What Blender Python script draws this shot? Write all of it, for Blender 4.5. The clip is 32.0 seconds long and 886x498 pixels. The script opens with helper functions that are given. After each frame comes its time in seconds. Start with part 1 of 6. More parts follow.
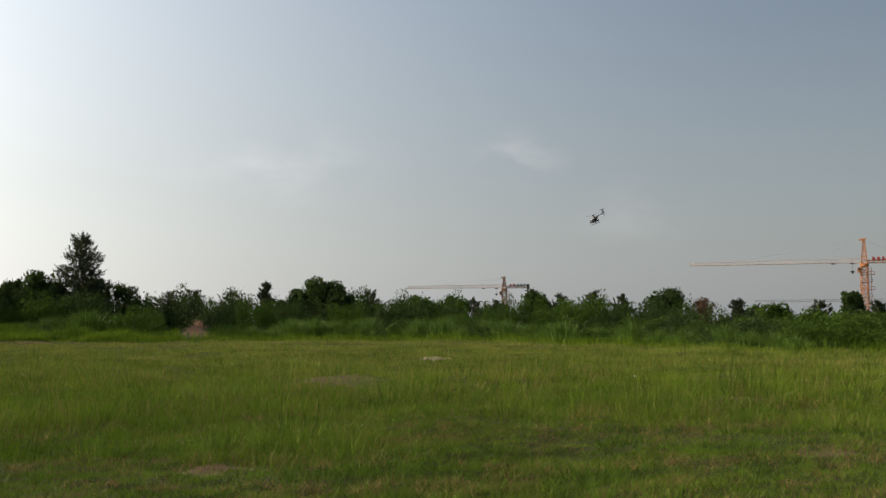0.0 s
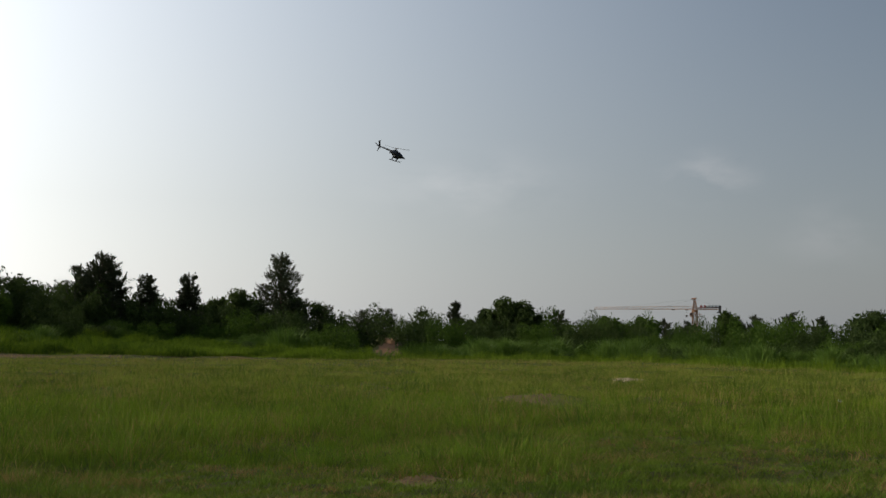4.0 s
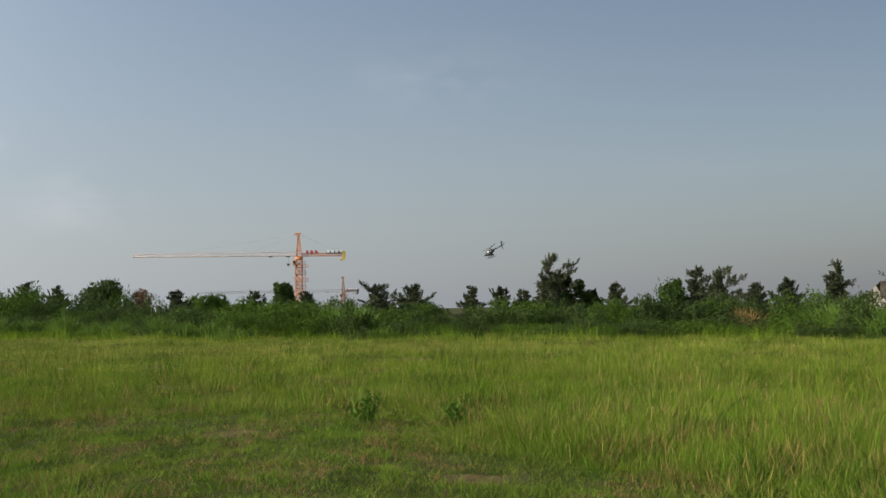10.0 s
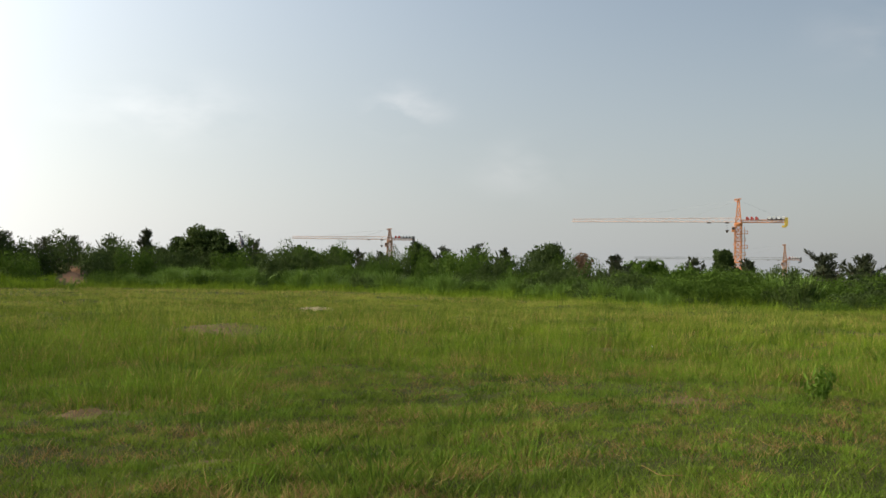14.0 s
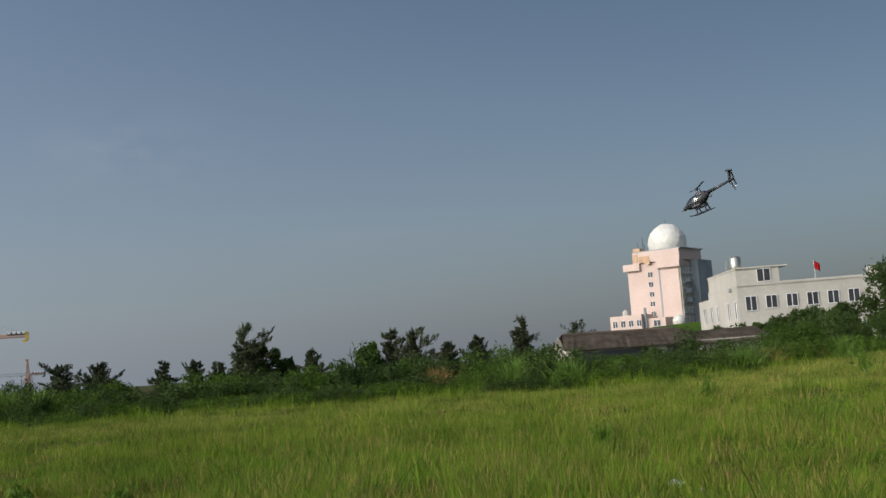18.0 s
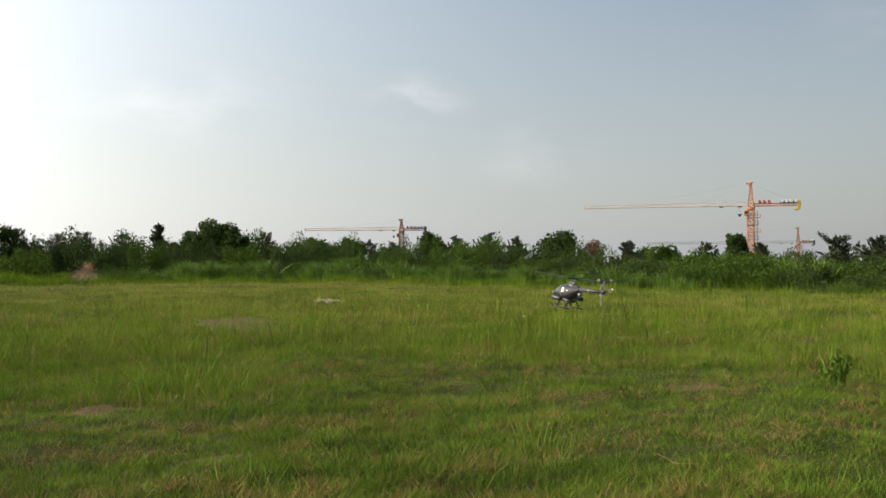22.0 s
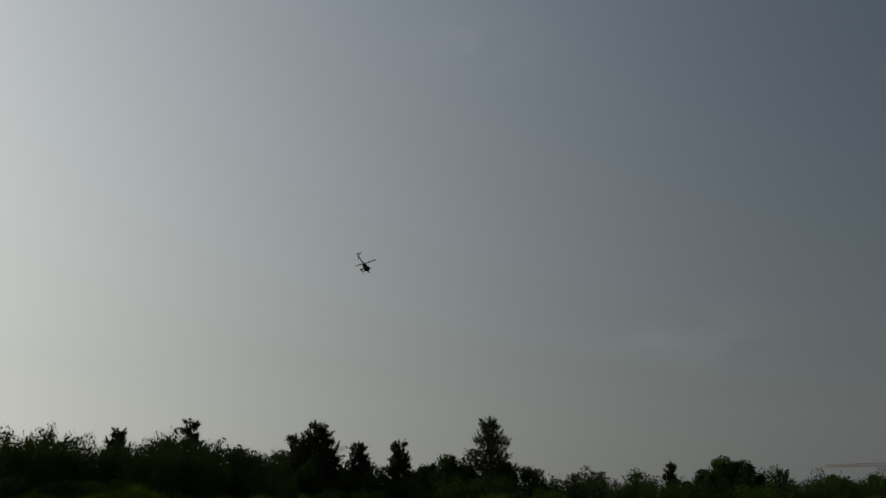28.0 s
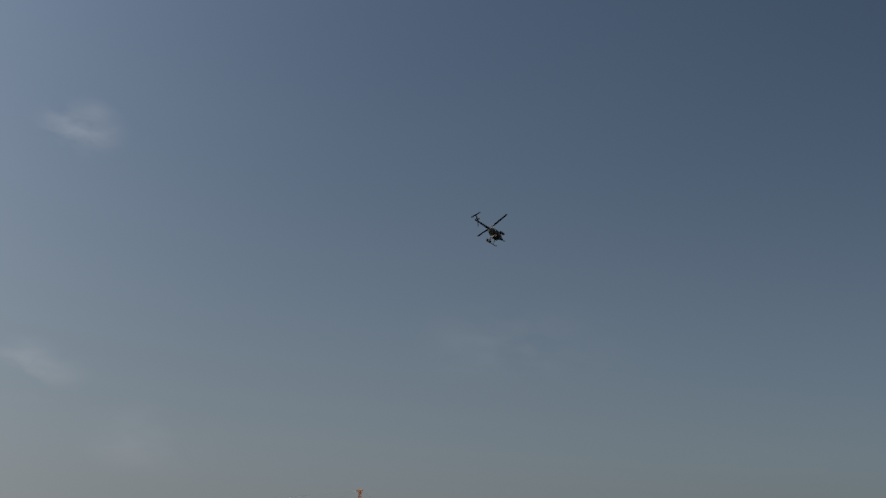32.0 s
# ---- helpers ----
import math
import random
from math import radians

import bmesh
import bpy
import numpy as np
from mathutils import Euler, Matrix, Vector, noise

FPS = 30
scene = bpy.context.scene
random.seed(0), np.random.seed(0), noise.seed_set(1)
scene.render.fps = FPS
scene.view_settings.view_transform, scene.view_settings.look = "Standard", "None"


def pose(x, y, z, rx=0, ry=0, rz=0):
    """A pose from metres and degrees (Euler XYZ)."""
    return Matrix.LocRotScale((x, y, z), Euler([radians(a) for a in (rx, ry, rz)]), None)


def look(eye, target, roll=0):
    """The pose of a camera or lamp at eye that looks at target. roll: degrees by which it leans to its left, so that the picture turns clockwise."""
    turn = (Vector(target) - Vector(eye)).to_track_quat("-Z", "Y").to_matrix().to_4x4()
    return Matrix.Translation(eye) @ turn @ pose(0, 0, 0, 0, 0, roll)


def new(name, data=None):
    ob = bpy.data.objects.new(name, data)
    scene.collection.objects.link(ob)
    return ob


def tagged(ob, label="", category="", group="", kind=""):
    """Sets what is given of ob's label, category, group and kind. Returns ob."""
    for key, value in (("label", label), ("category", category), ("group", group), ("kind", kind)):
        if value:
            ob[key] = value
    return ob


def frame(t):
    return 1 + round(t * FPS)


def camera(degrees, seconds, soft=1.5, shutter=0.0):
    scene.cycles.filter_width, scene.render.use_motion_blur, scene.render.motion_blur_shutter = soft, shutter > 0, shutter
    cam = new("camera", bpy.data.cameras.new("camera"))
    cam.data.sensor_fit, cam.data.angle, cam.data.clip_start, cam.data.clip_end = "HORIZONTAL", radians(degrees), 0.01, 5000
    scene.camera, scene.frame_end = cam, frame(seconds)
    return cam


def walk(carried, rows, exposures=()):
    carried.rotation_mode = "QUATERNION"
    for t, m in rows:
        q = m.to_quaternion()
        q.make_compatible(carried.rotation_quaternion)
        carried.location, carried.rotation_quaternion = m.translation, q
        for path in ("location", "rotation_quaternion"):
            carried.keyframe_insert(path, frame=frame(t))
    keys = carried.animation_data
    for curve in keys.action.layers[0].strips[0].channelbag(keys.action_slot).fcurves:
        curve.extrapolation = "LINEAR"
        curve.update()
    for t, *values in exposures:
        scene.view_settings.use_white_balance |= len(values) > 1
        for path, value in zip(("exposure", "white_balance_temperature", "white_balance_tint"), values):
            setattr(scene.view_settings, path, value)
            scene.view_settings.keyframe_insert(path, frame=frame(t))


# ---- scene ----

# ---- camera ----
def aim(x, y, z, az, up, roll):
    """A camera pose at x, y, z: azimuth clockwise from +y, tilt upwards and roll, in degrees."""
    a, e = radians(az), radians(up)
    way = Vector((math.sin(a) * math.cos(e), math.cos(a) * math.cos(e), math.sin(e)))
    return look((x, y, z), Vector((x, y, z)) + way, roll)


PATH = (
    (0, -0.32, 0.10, 1.59, -17.67, 3.65, -0.15), (0.5, -0.41, 0.17, 1.58, -21.47, 3.17, -0.00), (1, -0.54, 0.27, 1.57, -26.31, 2.96, 0.68),
    (1.5, -0.63, 0.34, 1.55, -30.59, 3.34, 1.22), (2, -0.62, 0.26, 1.56, -33.03, 3.60, 1.18), (2.5, -0.59, 0.18, 1.57, -32.93, 3.80, 1.32),
    (4.5, -0.31, -0.31, 1.55, -21.85, 4.72, -0.01), (5, -0.22, -0.22, 1.56, -15.29, 4.58, -0.39), (5.5, -0.08, -0.13, 1.54, -9.61, 4.51, -0.15),
    (6, 0.04, -0.08, 1.51, 0.00, 4.15, 0.01), (6.5, 0.11, -0.03, 1.51, 7.93, 3.60, 0.32), (7, 0.17, -0.04, 1.51, 14.02, 3.67, 0.42),
    (7.5, 0.21, -0.05, 1.52, 19.98, 3.57, 0.46), (8, 0.22, -0.05, 1.52, 20.27, 3.23, -0.27), (8.5, 0.19, -0.08, 1.53, 20.20, 3.29, -0.35),
    (9, 0.14, -0.12, 1.55, 17.97, 3.22, -0.54), (9.5, 0.10, -0.17, 1.56, 14.73, 3.10, -0.52), (10, 0.05, -0.20, 1.55, 10.02, 2.98, -0.90),
    (10.5, -0.02, -0.20, 1.55, 2.52, 2.23, -0.14), (11, -0.08, -0.18, 1.56, -6.70, 0.72, 0.75), (11.5, -0.12, -0.17, 1.57, -11.23, 1.05, 1.01),
    (12, -0.13, -0.18, 1.57, -12.20, 1.47, 1.21), (12.5, -0.13, -0.19, 1.57, -12.21, 1.63, 1.18), (13, -0.13, -0.20, 1.58, -11.77, 1.66, 0.86),
    (13.5, -0.12, -0.22, 1.58, -11.89, 1.52, 0.86), (15.5, -0.07, -0.14, 1.56, -11.12, 0.59, 0.05), (16, -0.01, -0.06, 1.56, -5.91, 1.34, -0.45),
    (16.5, 0.20, 0.05, 1.57, 3.39, 4.21, 0.19), (17, 0.50, 0.20, 1.56, 22.28, 7.86, 0.18), (17.2, 0.60, 0.29, 1.55, 27.80, 7.64, 0.30),
    (17.3, 0.64, 0.32, 1.54, 29.31, 7.45, -0.10), (17.5, 0.68, 0.34, 1.53, 30.47, 7.13, -2.08), (18, 0.55, 0.26, 1.53, 25.39, 5.71, -4.42),
    (18.5, 0.30, 0.06, 1.56, 21.85, 3.13, -4.86), (19, 0.17, -0.00, 1.56, 16.28, 2.67, -5.31), (19.5, 0.11, -0.05, 1.56, 9.86, 2.59, -5.41),
    (20, 0.05, -0.11, 1.58, 2.85, 2.30, -3.78), (20.5, -0.02, -0.08, 1.57, -2.65, 1.51, -2.17), (21, -0.07, -0.01, 1.56, -8.17, 0.89, -1.13),
    (21.5, -0.10, -0.05, 1.57, -11.67, 0.78, -0.94), (22, -0.11, -0.11, 1.58, -12.49, 0.71, -0.26), (22.5, -0.11, -0.14, 1.57, -13.38, -0.08, -0.89),
    (23, -0.11, -0.16, 1.57, -13.71, -1.47, -2.83), (23.5, -0.10, -0.17, 1.57, -14.56, -2.07, -3.27), (24, -0.11, -0.19, 1.58, -15.07, -2.53, -3.97),
    (24.5, -0.13, -0.20, 1.62, -16.38, -1.74, -4.91), (25, -0.18, -0.13, 1.66, -18.73, 3.72, -2.76), (25.5, -0.17, -0.02, 1.69, -21.30, 9.33, -1.71),
    (26, -0.04, 0.07, 1.68, -25.86, 13.29, -0.27), (26.5, 0.05, 0.12, 1.67, -32.74, 13.58, -1.13), (28.5, -0.16, 0.30, 1.62, -37.91, 12.75, -0.31),
    (29, -0.09, 0.24, 1.61, -36.48, 12.86, -0.18), (29.5, 0.02, 0.16, 1.61, -34.56, 12.94, -0.30), (30, 0.13, 0.11, 1.60, -32.06, 13.19, 0.21),
    (30.5, 0.22, 0.11, 1.60, -28.68, 13.92, -0.58), (31, 0.26, 0.13, 1.60, -19.73, 15.27, 0.66), (31.5, 0.26, 0.12, 1.60, -8.23, 16.66, 4.76),
    (32, 0.24, 0.11, 1.60, 5.97, 16.15, 3.99),
)

# seconds, stops, white balance in kelvin, tint
EXPOSURES = ((0.0, -0.1, 7100, 10), (1.0, -0.17, 7100, 10), (2.0, -0.47, 7100, 10), (4.5, -0.44, 6900, 10), (5.0, -0.36, 6900, 10), (6.0, -0.05, 6750, 10), (7.0, 0.15, 6450, 10), (8.0, 0.08, 6400, 10), (9.0, 0.12, 6400, 10), (10.0, 0.2, 6700, 10),
             (11.0, 0.4, 7100, 10), (12.0, 0.38, 7150, 10), (13.0, 0.34, 7150, 10), (15.5, 0.5, 7000, 10), (16.0, 0.5, 6950, 10), (17.0, -0.17, 6250, 10), (17.5, -0.38, 6180, 10),
             (18.5, 0.03, 6320, 10), (19.0, 0.24, 6600, 10), (20.0, 0.3, 6700, 10), (21.0, 0.4, 7100, 10), (22.0, 0.43, 7150, 10), (23.0, 0.6, 7200, 10), (24.0, 0.76, 7250, 10), (24.5, 0.75, 7250, 10),
             (25.0, 0.4, 7200, 10), (26.0, -0.93, 7150, 10), (29.0, -2.0, 7000, 5), (30.0, -1.66, 7000, 5), (31.0, -1.34, 6950, 6), (32.0, -0.85, 6400, 9))
cam = camera(2 * math.degrees(math.atan(784 / 2000)), 32.0, soft=1.5)
walk(cam, [(row[0], aim(*row[1:])) for row in PATH], EXPOSURES)

# ---- light ----
SUN_AZ, SUN_UP = -97.0, 26.0
world = bpy.data.worlds.new("sky")
scene.world = world
world.use_nodes = True


HAZE, HAZE_GLOW, HAZE_WIDE, SUN_SIDE = (2.70, 2.99, 3.40), 7.0, 1.3, 5.8


# thin clouds: azimuth, height in degrees, half width, half height, strength
CLOUDS = ((-13.9, 8.2, 2.0, 1.1, 0.75), (-13.4, 19.9, 1.6, 1.1, 0.8), (10.5, 11.4, 4.2, 1.8, 0.3), (-25.5, 7.8, 4.5, 1.6, 0.35), (-8.0, 5.3, 2.6, 1.5, 0.3), (-36.0, 23.0, 3.0, 1.6, 0.15), (24.0, 6.5, 5.0, 0.7, 0.18))


def build_sky():
    """A hazy evening sky: the clear sky's light, whitened towards the horizon and the sun, with faint clouds."""
    nt = world.node_tree
    n, link = nt.nodes, nt.links.new
    n.clear()
    out = n.new("ShaderNodeOutputWorld")
    bg = n.new("ShaderNodeBackground")
    sky = n.new("ShaderNodeTexSky")
    sky.sky_type = "NISHITA"
    sky.sun_disc = False
    sky.sun_elevation, sky.sun_rotation = radians(SUN_UP), radians(SUN_AZ)
    sky.altitude, sky.air_density, sky.dust_density, sky.ozone_density = 0, 1.0, 1.6, 1.6

    def math_node(kind, a, b=None, clamp=False):
        m = n.new("ShaderNodeMath")
        m.operation, m.use_clamp = kind, clamp
        for i, v in enumerate((a, b)):
            if v is None:
                continue
            if isinstance(v, (int, float)):
                m.inputs[i].default_value = v
            else:
                link(v, m.inputs[i])
        return m.outputs[0]

    def dot(vector, way):
        d = n.new("ShaderNodeVectorMath")
        d.operation = "DOT_PRODUCT"
        link(vector, d.inputs[0])
        d.inputs[1].default_value = way
        return d.outputs["Value"]

    way = n.new("ShaderNodeTexCoord").outputs["Generated"]
    high = math_node("MAXIMUM", dot(way, (0, 0, 1)), 0.0)
    a, e = radians(SUN_AZ), radians(SUN_UP)
    to_sun = (math.sin(a) * math.cos(e), math.cos(a) * math.cos(e), math.sin(e))
    side = dot(way, to_sun)
    near_sun = math_node("MAXIMUM", side, 0.0)
    glow = math_node("ADD", math_node("MULTIPLY", math_node("POWER", near_sun, 4.0), HAZE_GLOW), math_node("MULTIPLY", math_node("MAXIMUM", math_node("ADD", side, 0.7), 0.0), HAZE_WIDE))
    haze = n.new("ShaderNodeVectorMath")
    haze.operation = "SCALE"
    haze.inputs[0].default_value = HAZE
    link(math_node("ADD", glow, 0.54), haze.inputs["Scale"])
    veil = math_node("POWER", math_node("SUBTRACT", 1.0, math_node("MULTIPLY", high, 1.9, True), True), 2.0)
    mix = n.new("ShaderNodeMix")
    mix.data_type = "RGBA"
    link(math_node("ADD", math_node("MULTIPLY", veil, 0.74), 0.08), mix.inputs["Factor"])
    link(sky.outputs[0], mix.inputs["A"])
    link(haze.outputs["Vector"], mix.inputs["B"])
    # higher up the haze thins out away from the sun
    lean = math_node("MULTIPLY", math_node("MAXIMUM", math_node("SUBTRACT", high, 0.12), 0.0), 2.9)
    fall = math_node("MINIMUM", math_node("MAXIMUM", math_node("ADD", math_node("MULTIPLY", lean, math_node("ADD", side, 0.02)), 1.0), 0.55), 2.0)
    shade = n.new("ShaderNodeVectorMath")
    shade.operation = "SCALE"
    link(mix.outputs["Result"], shade.inputs[0])
    link(fall, shade.inputs["Scale"])
    # clouds
    grain = n.new("ShaderNodeTexNoise")
    grain.inputs["Scale"].default_value, grain.inputs["Detail"].default_value = 16.0, 5.0
    stretch = n.new("ShaderNodeVectorMath")
    stretch.operation = "MULTIPLY"
    link(way, stretch.inputs[0])
    stretch.inputs[1].default_value = (1, 1, 2.2)
    link(stretch.outputs["Vector"], grain.inputs["Vector"])
    total = None
    for az, up, wide, tall, power in CLOUDS:
        a, e = radians(az), radians(up)
        across = dot(way, (math.cos(a), -math.sin(a), 0))
        rise = dot(way, (-math.sin(a) * math.sin(e), -math.cos(a) * math.sin(e), math.cos(e)))
        ahead = dot(way, (math.sin(a) * math.cos(e), math.cos(a) * math.cos(e), math.sin(e)))
        u = math_node("POWER", math_node("ABSOLUTE", math_node("DIVIDE", across, math.sin(radians(wide)))), 2.0)
        v = math_node("POWER", math_node("ABSOLUTE", math_node("DIVIDE", rise, math.sin(radians(tall)))), 2.0)
        puff = math_node("POWER", math_node("SUBTRACT", 1.0, math_node("SQRT", math_node("MULTIPLY", math_node("ADD", u, v), 0.36)), True), 1.6)
        puff = math_node("MULTIPLY", puff, math_node("MULTIPLY", math_node("GREATER_THAN", ahead, 0.5), power))
        total = puff if total is None else math_node("ADD", total, puff)
    ragged = n.new("ShaderNodeMapRange")
    link(grain.outputs["Fac"], ragged.inputs["Value"])
    ragged.inputs["From Min"].default_value, ragged.inputs["From Max"].default_value = 0.36, 0.68
    cloud = n.new("ShaderNodeMix")
    cloud.data_type = "RGBA"
    link(math_node("MULTIPLY", total, ragged.outputs[0], True), cloud.inputs["Factor"])
    link(shade.outputs["Vector"], cloud.inputs["A"])
    light = n.new("ShaderNodeVectorMath")
    light.operation = "MULTIPLY"
    link(haze.outputs["Vector"], light.inputs[0])
    light.inputs[1].default_value = (1.5, 1.42, 1.36)
    link(light.outputs["Vector"], cloud.inputs["B"])
    bright = n.new("ShaderNodeVectorMath")
    bright.operation = "SCALE"
    bright.inputs[0].default_value = (1.0, 0.985, 0.93)
    corona = math_node("MULTIPLY", math_node("POWER", near_sun, 4.0), 12.3)
    # the sun's side glows most low down, where the haze lies thickest
    low = math_node("MAXIMUM", math_node("SUBTRACT", 1.45, math_node("MULTIPLY", high, 1.6)), 0.6)
    link(math_node("MULTIPLY", math_node("ADD", math_node("MULTIPLY", math_node("POWER", near_sun, 1.9), SUN_SIDE), corona), low), bright.inputs["Scale"])
    whole = n.new("ShaderNodeVectorMath")
    link(cloud.outputs["Result"], whole.inputs[0])
    link(bright.outputs["Vector"], whole.inputs[1])
    link(whole.outputs["Vector"], bg.inputs["Color"])
    bg.inputs["Strength"].default_value = 0.10
    link(bg.outputs[0], out.inputs["Surface"])


build_sky()
sun = new("sun", bpy.data.lights.new("sun", "SUN"))
sun.data.energy, sun.data.angle, sun.data.color = 3.05, radians(0.6), (1.0, 0.9, 0.76)
sun.matrix_world = look(
    (500 * math.sin(radians(SUN_AZ)), 500 * math.cos(radians(SUN_AZ)), 500 * math.tan(radians(SUN_UP))), (0, 0, 0))


# ---- materials ----
def material(name, dark, light, scale=4.0, rough=0.7, metal=0.0, bump=0.0, fine=40.0, islands=0.0, per_object=0.0, transmit=0.0, coat=0.0, sharp=0.0):
    """Two tones mixed by noise at two scales, with optional change from piece to piece, relief and light shining through."""
    m = bpy.data.materials.new(name)
    m.use_nodes = True
    nt = m.node_tree
    n, link = nt.nodes, nt.links.new
    bsdf = n["Principled BSDF"]
    geo = n.new("ShaderNodeTexCoord")
    big, small = n.new("ShaderNodeTexNoise"), n.new("ShaderNodeTexNoise")
    big.inputs["Scale"].default_value, small.inputs["Scale"].default_value = scale, fine
    big.inputs["Detail"].default_value, small.inputs["Detail"].default_value = 4, 3
    link(geo.outputs["Object"], big.inputs["Vector"])
    link(geo.outputs["Object"], small.inputs["Vector"])
    add = n.new("ShaderNodeMath")
    add.operation = "MULTIPLY_ADD"
    link(small.outputs["Fac"], add.inputs[0])
    add.inputs[1].default_value = 0.5
    link(big.outputs["Fac"], add.inputs[2])
    last = add
    for amount, node, socket in ((islands, "ShaderNodeNewGeometry", "Random Per Island"), (per_object, "ShaderNodeObjectInfo", "Random")):
        if amount:
            src, more = n.new(node), n.new("ShaderNodeMath")
            more.operation = "MULTIPLY_ADD"
            link(src.outputs[socket], more.inputs[0])
            more.inputs[1].default_value = amount
            link(last.outputs[0], more.inputs[2])
            last = more
    span = n.new("ShaderNodeMapRange")
    link(last.outputs[0], span.inputs["Value"])
    span.inputs["From Min"].default_value = 0.45 + sharp
    span.inputs["From Max"].default_value = 1.05 - sharp + islands + per_object
    ramp = n.new("ShaderNodeMix")
    ramp.data_type = "RGBA"
    link(span.outputs[0], ramp.inputs["Factor"])
    ramp.inputs["A"].default_value = (*dark, 1)
    ramp.inputs["B"].default_value = (*light, 1)
    link(ramp.outputs["Result"], bsdf.inputs["Base Color"])
    bsdf.inputs["Roughness"].default_value = rough
    bsdf.inputs["Metallic"].default_value = metal
    if rough > 0.89:
        bsdf.inputs["Specular IOR Level"].default_value = 0.05
    bsdf.inputs["Coat Weight"].default_value = coat
    if bump:
        b = n.new("ShaderNodeBump")
        b.inputs["Strength"].default_value = bump
        b.inputs["Distance"].default_value = 0.02
        link(small.outputs["Fac"], b.inputs["Height"])
        link(b.outputs[0], bsdf.inputs["Normal"])
    if transmit:
        bsdf.inputs["Specular IOR Level"].default_value = 0.12
        tr, mix = n.new("ShaderNodeBsdfTranslucent"), n.new("ShaderNodeMixShader")
        link(ramp.outputs["Result"], tr.inputs["Color"])
        mix.inputs[0].default_value = transmit
        link(bsdf.outputs[0], mix.inputs[1])
        link(tr.outputs[0], mix.inputs[2])
        link(mix.outputs[0], n["Material Output"].inputs["Surface"])
    return m


